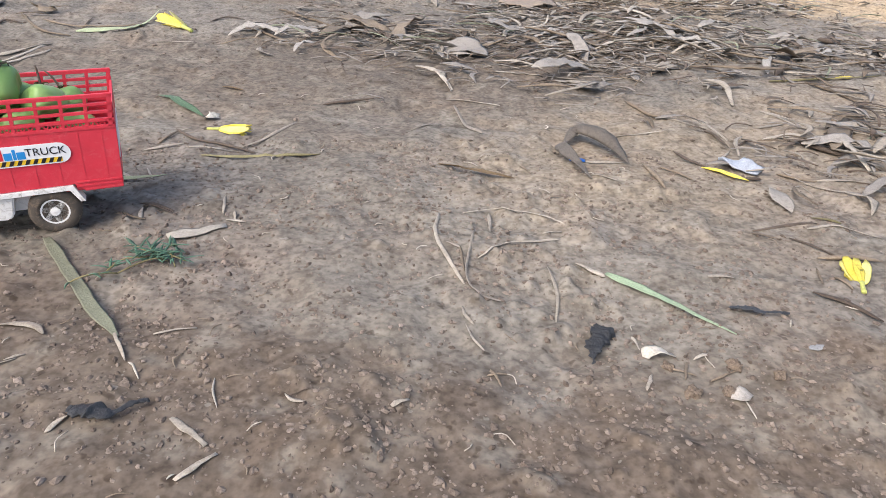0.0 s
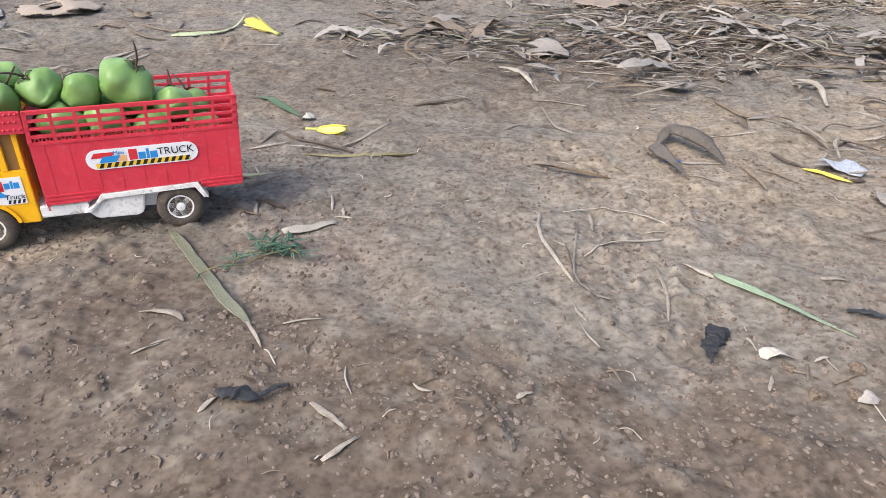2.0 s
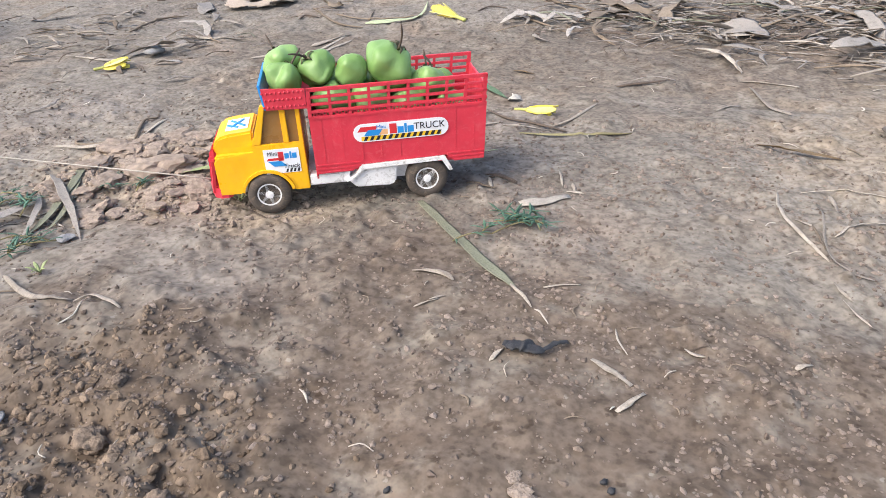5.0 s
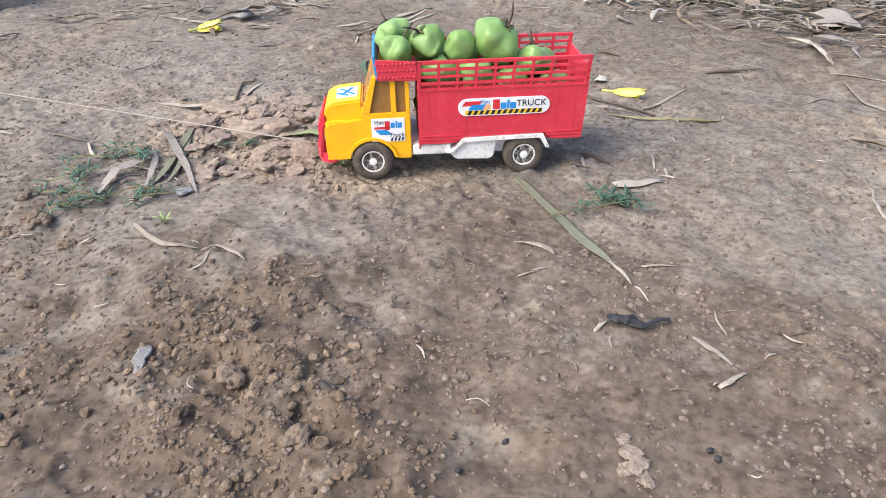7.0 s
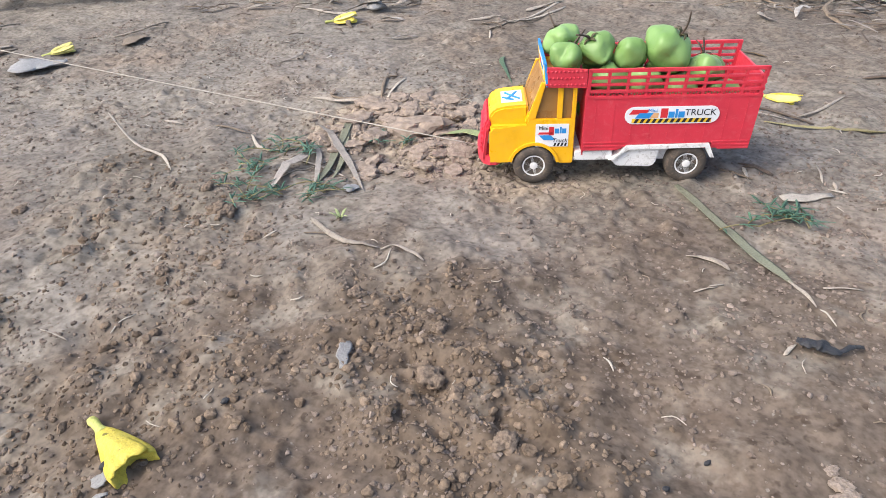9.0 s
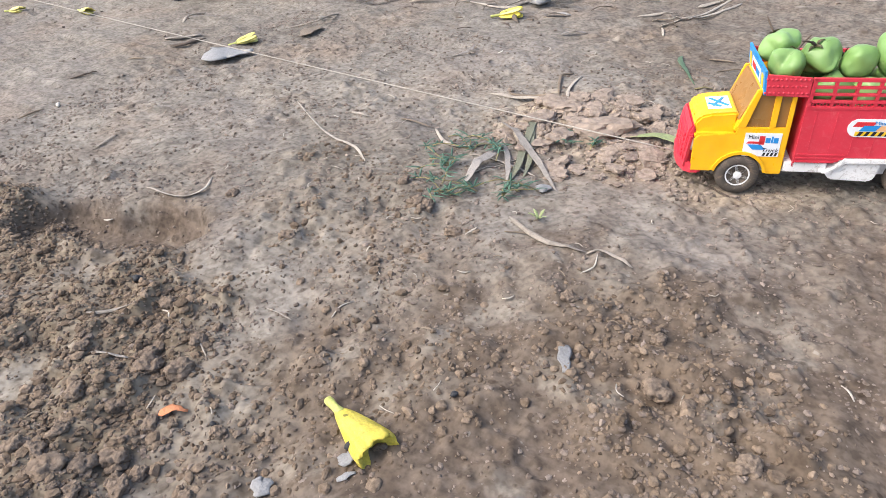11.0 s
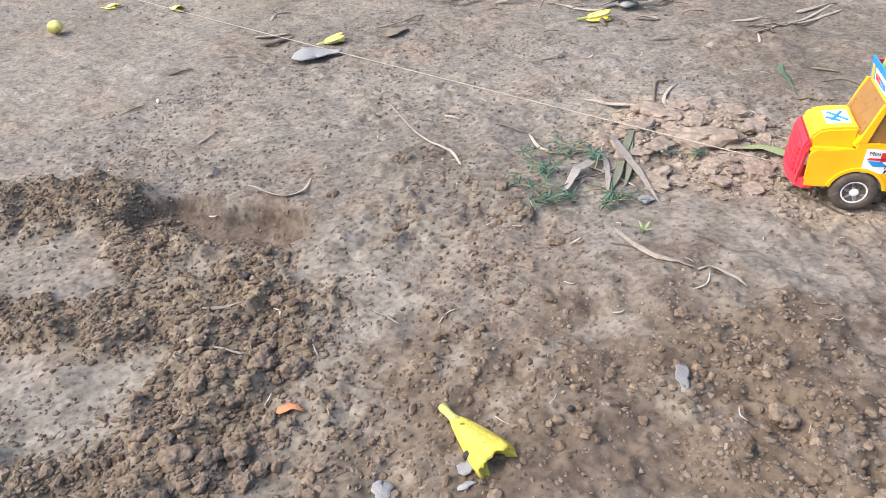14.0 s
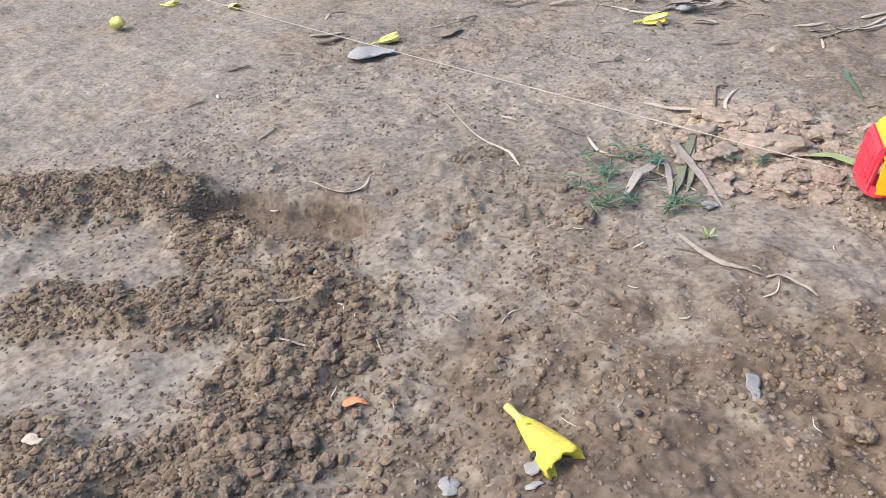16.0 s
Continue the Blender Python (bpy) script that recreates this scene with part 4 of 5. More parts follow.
def door_sticker(truck, y):
    st = plate("door_sticker", 88.5, 113.5, 31.5, 50, y, PAPER, truck, "white door sticker with lettering and hazard stripes", False, 0.4)
    y += 0.12
    words("Mini", 4.2, 107.6, 46.8, y + 0.1, INK_BLACK, st)
    words("Truck", 4.8, 95.0, 36.6, y + 0.1, INK_BLACK, st, lean=0.2)
    plate("mark_shape", 99.6, 103.4, 41.0, 47.8, y, INK_RED, st)
    for k, w in ((97.4, 3.2), (94.6, 1.4), (92.0, 3.2)):
        plate("mark_shape", k - w / 2, k + w / 2, 42.4, 47.6 if w < 2 else 46.4, y, INK_BLUE, st)
    plate("picture_shape", 101, 112, 41.6, 43.4, y, INK_RED, st, slant=-1.5)
    plate("picture_shape", 98, 107, 37, 41, y + 0.1, INK_BLUE, st, slant=4)
    for i in range(4):
        plate("hazard_stripe", 90 + i * 2.7, 91.5 + i * 2.7, 32, 34.6, y, INK_BLACK, st, slant=-0.9)


def toy_truck():
    truck = new("toy_truck")
    tagged(truck, "red and yellow plastic toy cargo truck, dusty, standing on bare earth", "toy truck")
    # cab
    arch = [(114 + 18.6 * math.cos(a), 15.5 + 18.6 * math.sin(a)) for a in np.linspace(math.radians(170), math.radians(12), 14)]
    for side in (-1, 1):
        bm = bmesh.new()
        prism(bm, [(84, 17), (84, 54), (119, 54), (120, 48.5), (145, 47), (148.5, 44), (148.5, 18), (133.5, 18)] + arch[::-1] + [(94.5, 17)], 26.5 * side, 28.5 * side)
        mm("cab_side", bm, YEL, truck, "glossy yellow cab side with a wheel arch", bevel=0.5)
        bm = bmesh.new()
        for i in range(len(arch) - 1):
            bar(bm, (arch[i][0], 29.2 * side, arch[i][1]), (arch[i + 1][0], 29.2 * side, arch[i + 1][1]), 2.2)
        mm("fender_lip", bm, YEL, truck)
        for x0, x1, z0, z1, lean in ((84, 87, 54, 82, 0), (94, 98, 54, 82, 0)):
            bm = bmesh.new()
            box(bm, x0, x1, 26.0 * side, 28.5 * side, z0, z1)
            mm("pillar", bm, YEL, truck, bevel=0.4)
        bm = bmesh.new()
        prism(bm, [(114, 54), (120, 54), (110.5, 82), (107, 82)], 25 * side, 28.5 * side)
        mm("windscreen_pillar", bm, YEL, truck, bevel=0.4)
        bm = bmesh.new()
        prism(bm, [(85, 53), (117, 53), (108.5, 82), (85, 82)], 24.6 * side, 26.0 * side)
        mm("side_window", bm, TINT, truck, "translucent brown side window")
        bm = bmesh.new()
        bmesh.ops.create_uvsphere(bm, u_segments=14, v_segments=8, radius=1, matrix=Matrix.Translation((148.5, 22 * side, 37)) @ Matrix.Diagonal((2.2, 2.6, 5.2, 1)))
        mm("headlight", bm, RIM, truck, "oval silver headlight", True)
    bm = bmesh.new()
    prism(bm, [(84, 80.5), (108.5, 80.5), (107.5, 83), (84, 83)], -28.5, 28.5)
    mm("cab_roof", bm, YEL, truck, bevel=0.5)
    bm = bmesh.new()
    prism(bm, [(117.5, 58), (119.5, 58), (110, 81), (108, 81)], -25, 25)
    mm("windscreen", bm, TINT, truck, "translucent brown windscreen")
    bm = bmesh.new()
    prism(bm, [(116, 50), (121.5, 50), (119, 59), (114, 59)], -27, 27)
    mm("scuttle", bm, YEL, truck, bevel=0.5)
    bm = bmesh.new()
    prism(bm, [(119, 45), (149, 42), (148.5, 54), (144.5, 59), (138, 61), (119, 62.5)], -21.5, 21.5)
    mm("bonnet", bm, YEL, truck, "rounded yellow bonnet", bevel=1.6)
    bm = bmesh.new()
    box(bm, 119, 148, -27, 27, 43.5, 47.5)
    mm("wing_top", bm, YEL, truck, bevel=1.2)
    bm = bmesh.new()
    box(bm, 84, 86, -27, 27, 17, 82)
    mm("cab_back", bm, YEL, truck)
    # bonnet print
    bm = bmesh.new()
    prism(bm, [(123, 62.3), (139, 61.0), (139, 61.4), (123, 62.8)], -10, 13)
    hs = mm("bonnet_sticker", bm, PAPER, truck, "white bonnet sticker with a blue print")
    for x0, y0, x1, y1 in ((125, 9, 136, -6), (127, -6, 135, 8), (130, 10, 138, 3)):
        bm = bmesh.new()
        bar(bm, (x0, y0, 62.7 - (x0 - 123) * 0.08), (x1, y1, 62.7 - (x1 - 123) * 0.08), 1.6)
        mm("print_shape", bm, INK_BLUE, hs)
    # grille and bumper
    bm = bmesh.new()
    outline = [(147, 20), (147, 50), (149.5, 53), (152.5, 47), (154, 32), (154, 20)]
    prism(bm, outline, -23, 23)
    mm("grille", bm, RED, truck, "red plastic radiator grille", bevel=1.6)
    for i in range(6):
        bm = bmesh.new()
        box(bm, 151.5 - (i > 4) * 1.5, 155.2 - i * 0.25 - (i > 4) * 1.2, -17, 17, 25 + i * 4.0, 27 + i * 4.0)
        mm("grille_bar", bm, RED, truck)
    bm = bmesh.new()
    pts = [(143, 28.4), (148, 28.4), (153, 25), (156.5, 14), (157.5, 0), (156.5, -14), (153, -25), (148, -28.4), (143, -28.4)]
    for z0, z1, k in ((16, 23.5, 0),):
        lo = [bm.verts.new((x + k, y, z0)) for x, y in pts]
        hi = [bm.verts.new((x + k, y, z1)) for x, y in pts]
        li = [bm.verts.new((x + k - 3, y * 0.92, z0)) for x, y in pts]
        hi2 = [bm.verts.new((x + k - 3, y * 0.92, z1)) for x, y in pts]
        for i in range(len(pts) - 1):
            for p, q in ((lo, hi), (hi, hi2), (hi2, li), (li, lo)):
                bm.faces.new((p[i], p[i + 1], q[i + 1], q[i]))
        for i in (0, len(pts) - 1):
            bm.faces.new((lo[i], hi[i], hi2[i], li[i]))
    mm("bumper", bm, RED, truck, "wrap-round red front bumper")
    bm = bmesh.new()
    for s in (-1, 1):
        bar(bm, (153, 25 * s, 20), (150, 24 * s, 44), 2.2)
    bar(bm, (150, -24, 44), (150, 24, 44), 2.2)
    mm("bull_bar", bm, RED, truck)
    # chassis
    bm = bmesh.new()
    box(bm, -14, 148, -22, 22, 16, 28)
    mm("chassis", bm, WHT, truck, "dirty white plastic chassis", bevel=0.8)
    for side in (-1, 1):
        bm = bmesh.new()
        prism(bm, [(50, 14.5), (24, 13.5), (20.5, 16), (18, 29.5), (46, 29.5), (55, 20)], 22 * side, 30 * side)
        mm("fuel_tank", bm, WHT, truck, "mud-splashed white tank skirt", bevel=1.0)
        bm = bmesh.new()
        prism(bm, [(57, 21), (53, 21), (45, 32.5), (-17, 33.5), (-22.5, 22), (-19.5, 22), (-14.5, 30.5), (43, 29.5)], 24 * side, 32.5 * side)
        mm("wheel_arch", bm, WHT, truck, "white wheel arch trim")
        bm = bmesh.new()
        box(bm, 54, 83, 22 * side, 29 * side, 19.5, 27.5)
        mm("step", bm, WHT, truck, bevel=0.6)
        for x in (114, -3):
            wheel(truck, x, side, x < 0)
    for x in (114, -3):
        bm = bmesh.new()
        lathe(bm, [(1.8, -24), (1.8, 24)], x, 0, 16.0, 12)
        mm("axle", bm, BLK, truck)
    # cargo body
    rear = lambda z: -46.5 - (z - 24) * 0.055
    for side in (-1, 1):
        o, i = 31 * side, 29.4 * side
        bm = bmesh.new()
        prism(bm, [(78, 28.5), (78, 71), (rear(71), 71), (rear(28.5), 28.5), (-24, 28.5), (-18, 34), (44, 33), (52, 28.5)], i, o)
        mm("side_panel", bm, RED, truck, "smooth red cargo side panel")
        for k in range(9):
            x = 70 - k * 13.6
            bm = bmesh.new()
            bar(bm, (x, o - 0.15 * side, 35), (x - 1.5 * k / 9, o - 0.15 * side, 70), 0.7)
            mm("panel_rib", bm, RED, truck)
        for z in (29.5, 32.2, 35.0):
            for x0, x1 in ((77, 51 if z < 31 else 45), (-24 if z < 31 else -19, rear(z) + 0.5)):
                bm = bmesh.new()
                bar(bm, (x0, o, z), (x1, o, z), 1.0)
                mm("sill_line", bm, RED, truck)
        for z, w in ((91, 2.6), (85.7, 1.9), (80.6, 1.9), (75.5, 2.2), (71, 2.4)):
            bm = bmesh.new()
            box(bm, 77, rear(z), i - 0.3 * side, o + 0.5 * side, z - w / 2, z + w / 2)
            mm("rail", bm, RED, truck, bevel=0.3)
        for k in range(10):
            x = 76 - k * 13.6
            bm = bmesh.new()
            bar(bm, (x + (k == 0), (i + o) / 2, 71), (x - 2.4 * k / 9, (i + o) / 2, 92), 2.0 if 0 < k < 9 else 2.6)
            mm("stake", bm, RED, truck)
        bm = bmesh.new()
        for k in range(28):
            x = 75 - k * 4.25
            bar(bm, (x, (i + o) / 2, 71.5), (x - 2.1, (i + o) / 2, 75.2), 0.9)
            bar(bm, (x - 2.1, (i + o) / 2, 75.2), (x - 4.2, (i + o) / 2, 71.5), 0.9)
        mm("lattice", bm, RED, truck)
        bm = bmesh.new()
        prism(bm, [(78, 78.5), (106, 79.5), (107.5, 94.5), (78, 92.3)], i, o + 0.6 * side)
        mm("visor_side", bm, RED, truck, "studded red side of the tray over the cab", bevel=0.3)
        bm = bmesh.new()
        for r, z in enumerate((81.5, 86.4, 91.2)):
            for k in range(10 if r != 1 else 9):
                bmesh.ops.create_uvsphere(bm, u_segments=8, v_segments=5, radius=0.85, matrix=Matrix.Translation((80 + k * 3.0 + (r == 1) * 1.5, o + 0.6 * side, z)))
        mm("studs", bm, RED, truck, smooth=True)
    bm = bmesh.new()
    box(bm, -46, 78, -29, 29, 28.5, 31)
    mm("cargo_floor", bm, RED, truck)
    bm = bmesh.new()
    box(bm, 76.5, 78, -29, 29, 24, 79)
    mm("bulkhead", bm, RED, truck)
    bm = bmesh.new()
    box(bm, 76.5, 107.5, -29, 29, 80, 81.4)
    mm("tray_floor", bm, RED, truck)
    bm = bmesh.new()
    prism(bm, [(105.6, 79.5), (107.4, 79.5), (109.4, 97), (107.6, 97)], -31, 31)
    sign = mm("visor_sign", bm, INK_BLUE, truck, "blue printed sign board over the windscreen", bevel=0.3)
    for y0, y1, mat in ((-16, 16, PAPER), (20, 26, INK_YELLOW), (-26, -20, INK_YELLOW)):
        bm = bmesh.new()
        prism(bm, [(107.6, 83.5), (108.2, 83.5), (109.2, 92.5), (108.6, 92.5)], y0, y1)
        mm("sign_print", bm, mat, sign)
    for k in range(8):
        bm = bmesh.new()
        prism(bm, [(108.2, 85.5), (108.7, 85.5), (109.2, 90), (108.8, 90)], -13 + k * 3.4, -11 + k * 3.4)
        mm("sign_bar", bm, INK_RED if k < 4 else INK_BLUE, sign)
    bm = bmesh.new()
    prism(bm, [(rear(28), 28), (rear(28) + 1.6, 28), (rear(84) + 1.6, 84), (rear(84), 84)], -29.2, 29.2)
    gate = mm("tailgate", bm, RED, truck, "red tailgate, leaning outward")
    bm = bmesh.new()
    prism(bm, [(rear(46) - 0.4, 46), (rear(46), 46), (rear(66), 66), (rear(66) - 0.4, 66)], -22, 22)
    mm("rear_sticker", bm, PAPER, gate, "white printed tailgate sticker")
    side_sticker(truck, 31.7)
    door_sticker(truck, 29.0)
    wheels = [(TRUCK_X, TRUCK_Y), (TRUCK_X - 0.103, TRUCK_Y - 0.048)]
    gz = min(0.0014, max(float(ground_z(x + 0.010, y - 0.023)) for x, y in wheels))
    truck.matrix_world = pose(TRUCK_X, TRUCK_Y, gz - 0.0004, 0, 0, TRUCK_TURN) @ Matrix.Scale(0.9715, 4)
    return truck


TRUCK = toy_truck()


# ---------------------------------------------------------------- the fruit it carries
def fruit_material():
    m, t, b = nodes("green_fruit", 0.40, 0.4)
    info = t.nodes.new("ShaderNodeObjectInfo")
    col = mix(t, tex(t, 45.0, 4, 0.6), (0.125, 0.245, 0.055), (0.250, 0.390, 0.150))
    col = mix(t, 1.0, col, ramp(t, info.outputs["Random"], (0, (0.82, 0.85, 0.8)), (1, (1.2, 1.15, 1.25))), "MULTIPLY")
    pale = ramp(t, tex(t, 28.0, 5, 0.6, distort=1.0), (0.58, (0, 0, 0)), (0.72, (1, 1, 1)))
    col = mix(t, maths(t, "MULTIPLY", pale, 0.45), col, (0.40, 0.48, 0.20))
    scar = ramp(t, tex(t, 75.0, 6, 0.7, distort=2.0), (0.30, (1, 1, 1)), (0.35, (0, 0, 0)))
    col = mix(t, maths(t, "MULTIPLY", scar, 0.8), col, (0.045, 0.035, 0.02))
    t.links.new(col, b.inputs["Base Color"])
    b.inputs["Subsurface Weight"].default_value = 0.05
    b.inputs["Subsurface Radius"].default_value = (0.002, 0.003, 0.001)
    bump(t, b, tex(t, 120.0, 5, 0.6), 0.001, 0.4)
    return m


FRUIT = fruit_material()
SEPAL = dry_material("withered_sepal", (0.040, 0.038, 0.022), (0.125, 0.115, 0.060))


def fruit(r, seed):
    """A squat angular green fruit with a seam, shoulders and a dry stalk."""
    rn = random.Random(seed)
    top = new("green_fruit")
    tagged(top, "fresh green angular fruit with a dry stalk, heaped in the truck", "fruit", "fruit load")
    bm = bmesh.new()
    bmesh.ops.create_uvsphere(bm, u_segments=40, v_segments=24, radius=1)
    ph, k4 = rn.uniform(0, 6), rn.uniform(0.07, 0.13)
    off = Vector((rn.uniform(0, 9), rn.uniform(0, 9), rn.uniform(0, 9)))
    for v in bm.verts:
        a = math.atan2(v.co.y, v.co.x)
        z = v.co.z
        belly = math.sqrt(max(0, 1 - z * z))
        k = 1 + k4 * math.cos(4 * a + ph) * belly + 0.05 * math.cos(2 * a + ph * 2)
        k += 0.20 * noise.noise(v.co * 1.3 + off) + 0.05 * noise.noise(v.co * 3.5 + off)
        k -= 0.10 * math.exp(-(math.sin((a - ph) / 2) / 0.10) ** 2) * belly
        zz = z * 0.86 + (0.10 if z > 0 else 0) * math.cos(2 * a) * belly - 0.16 * math.exp(-(belly / 0.22) ** 2) * (1 if z > 0 else 0.4)
        v.co = Vector((v.co.x * k, v.co.y * k, zz)) * r
    part("fruit_skin", bm, FRUIT, top)
    bm = bmesh.new()
    lean = rn.uniform(-0.6, 0.6)
    line = np.array([(lean * s * s * r, 0.25 * lean * s * r, r * (0.64 + s * 1.15)) for s in np.linspace(0, 1, 7)])
    sweep(bm, line, [0.0026, 0.0020, 0.0016, 0.0015, 0.0015, 0.0014, 0.0010], [0.0024, 0.0019, 0.0016, 0.0015, 0.0015, 0.0014, 0.0010], sides=6)
    part("fruit_stalk", bm, DARK, top, "dry dark fruit stalk")
    for k in range(4):  # withered sepals curling out from the stalk's foot
        a = k * math.pi / 2 + rn.uniform(-0.3, 0.3)
        ln = r * rn.uniform(0.34, 0.52)
        line = np.array([(math.cos(a) * ln * q, math.sin(a) * ln * q, r * (0.70 + 0.20 * math.sin(2.6 * q) + rn.uniform(-0.02, 0.02))) for q in np.linspace(0.05, 1, 6)])
        w = [r * 0.10, r * 0.17, r * 0.18, r * 0.15, r * 0.10, r * 0.03]
        bm = bmesh.new()
        sweep(bm, line, w, [r * 0.04] * 6, 0.25, sides=6)
        part("sepal", bm, SEPAL, top, "withered dark brown sepal")
    return top


T = TRUCK.matrix_world.copy()


def load(r, seed, x, y, z, rx, ry, rz):
    fruit(r, seed).matrix_world = T @ pose(x / 1000, y / 1000, z / 1000, rx, ry, rz)


load(0.0128, 1, 93, -11, 101, 35, 20, 20)
load(0.0130, 2, 92, 11, 95, -35, -20, 100)
load(0.0135, 3, 69, 3, 99, 10, -40, 200)
load(0.0125, 4, 44, 7, 96, 80, 10, 40)
load(0.0172, 5, 17, 5, 98, -18, -32, 10)
load(0.0125, 6, -10, 10, 84, 15, -25, 60)
load(0.0130, 7, 64, -16, 82, 100, 0, 30)
load(0.0135, 8, 40, -15, 82, 160, 20, 0)
load(0.0140, 9, 10, -15, 78, 100, 60, 0)
load(0.0135, 10, -20, -13, 74, 20, 10, 0)
load(0.0135, 11, 60, 14, 77, 90, 40, 0)
load(0.0135, 12, 32, 15, 75, 120, 0, 20)
load(0.0140, 13, 6, 14, 68, 160, 30, 0)
load(0.0135, 14, -24, 14, 64, 60, 20, 0)
load(0.0170, 15, 60, 0, 48, 0, 0, 0)
load(0.0160, 16, 30, 10, 47, 0, 0, 50)
load(0.0160, 17, 30, -13, 50, 0, 0, 90)
load(0.0160, 18, 2, -12, 46, 0, 0, 20)
load(0.0150, 19, -2, 14, 42, 0, 0, 20)
load(0.0160, 20, -25, 0, 43, 0, 0, 20)


# ---------------------------------------------------------------- the pull cord
def pull_cord():
    a = T @ Vector((0.156, 0.0, 0.020))
    far = Vector((-2.0, 0.37, 0.062))
    line = np.array([a.lerp(far, s) - Vector((0, 0, 0.004 * math.sin(math.pi * s))) for s in np.linspace(0, 1, 40)])
    bm = bmesh.new()
    sweep(bm, line, [0.0011] * 40, [0.0011] * 40, sides=6)
    tagged(part("pull_cord", bm, WHITE), "thin taut whitish pull cord tied to the truck", "cord")


pull_cord()


# ---------------------------------------------------------------- clods, crumbs and grit
def lump_mesh(name, seed, material, squash=0.6, sub=3, rough=0.35):
    bm = bmesh.new()
    bmesh.ops.create_icosphere(bm, subdivisions=sub, radius=0.5)
    off = Vector((seed * 3.7, seed * 1.3, seed * 7.1))
    for v in bm.verts:
        k = 1 + rough * noise.noise(v.co * 2.3 + off) + 0.5 * rough * noise.noise(v.co * 5.5 + off) + 0.4 * rough * noise.noise(v.co * 13 + off) + 0.25 * rough * noise.noise(v.co * 29 + off)
        v.co = Vector((v.co.x * k, v.co.y * k * 0.85, v.co.z * k * squash))
        if squash < 0.5:
            v.co.z = min(v.co.z, 0.34 * squash + 0.05 * noise.noise(v.co * 6 + off))
    me = bpy.data.meshes.new(name)
    bm.to_mesh(me)
    bm.free()
    for p in me.polygons:
        p.use_smooth = squash > 0.5
    me.materials.append(material)
    return me


CRUST_LUMPS = [lump_mesh("crust_lump", s, CRUST, 0.42, 3, 0.6) for s in range(5)]
BROWN_LUMPS = [lump_mesh("earth_clod", 10 + s, BROWN_CLOD, 0.62, 4, 0.48) for s in range(4)]


def clod(x, y, size, crust, turn=0.0, tilt=0.0):
    me = (CRUST_LUMPS if crust else BROWN_LUMPS)[int(abs(x * 7919 + y * 104729) * 10) % (5 if crust else 4)]
    ob = new("crust_lump" if crust else "earth_clod", me)
    ob.matrix_world = pose(x, y, float(ground_z(x, y)) + size * (0.05 if crust else 0.09), tilt, tilt * 0.6, turn) @ Matrix.Scale(size, 4)
    return tagged(ob, "pale tan lump of broken dry earth crust" if crust else "brown crumbly clod of loose earth", "clod", "broken crust lumps" if crust else "loose clods")


for cx, cy, cs in ((-0.561, 0.499, 0.040), (-0.572, 0.469, 0.030), (-0.577, 0.445, 0.044), (-0.523, 0.421, 0.056), (-0.582, 0.417, 0.034), (-0.537, 0.352, 0.028),
                   (-0.504, 0.475, 0.032), (-0.515, 0.357, 0.024), (-0.523, 0.339, 0.026), (-0.499, 0.426, 0.030), (-0.545, 0.448, 0.030), (-0.548, 0.395, 0.032),
                   (-0.470, 0.452, 0.026), (-0.530, 0.490, 0.030), (-0.500, 0.392, 0.024), (-0.455, 0.425, 0.022), (-0.560, 0.378, 0.026), (-0.600, 0.455, 0.024)):
    clod(cx, cy, cs * 0.8, True, RND.uniform(0, 360), RND.uniform(-8, 8))
for cx, cy, cs in ((-0.182, 0.178, 0.016), (-0.178, 0.172, 0.018), (-0.183, 0.169, 0.013), (-0.174, 0.166, 0.012), (-0.186, 0.184, 0.011)):
    clod(cx, cy, cs * 0.6, True, RND.uniform(0, 360), RND.uniform(-8, 8))
for _ in range(150):
    cx, cy = RND.gauss(-0.505, 0.052), RND.gauss(0.425, 0.040)
    clod(cx, cy, 0.005 + 0.017 * RND.random() ** 2, True, RND.uniform(0, 360), RND.uniform(-25, 25))
for cx, cy, cs in ((-0.648, 0.162, 0.018), (-0.572, 0.170, 0.013), (-0.621, 0.264, 0.014), (-0.584, 0.244, 0.018), (-0.741, 0.187, 0.014), (-0.369, 0.157, 0.019),
                   (-0.382, 0.191, 0.013), (-0.548, 0.229, 0.017), (-0.593, 0.244, 0.018), (-0.440, 0.196, 0.015), (-0.318, 0.132, 0.017), (-0.352, 0.153, 0.012),
                   (0.082, 0.305, 0.012), (0.100, 0.306, 0.010), (0.109, 0.325, 0.011), (0.075, 0.326, 0.009), (0.130, 0.319, 0.010),
                   (-0.625, 0.028, 0.022), (-0.605, 0.036, 0.020), (-0.585, -0.02, 0.020), (-0.60, -0.045, 0.024), (-0.565, -0.03, 0.017), (-0.545, -0.05, 0.016)):
    clod(cx, cy, cs * 0.72, False, RND.uniform(0, 360), RND.uniform(-20, 20))
for _ in range(70):
    s = RND.random()
    cx, cy = -0.66 + 0.10 * s + RND.gauss(0, 0.035), 0.05 - 0.12 * s + RND.gauss(0, 0.03)
    clod(cx, cy, 0.004 + 0.009 * RND.random() ** 2, False, RND.uniform(0, 360), RND.uniform(-20, 20))


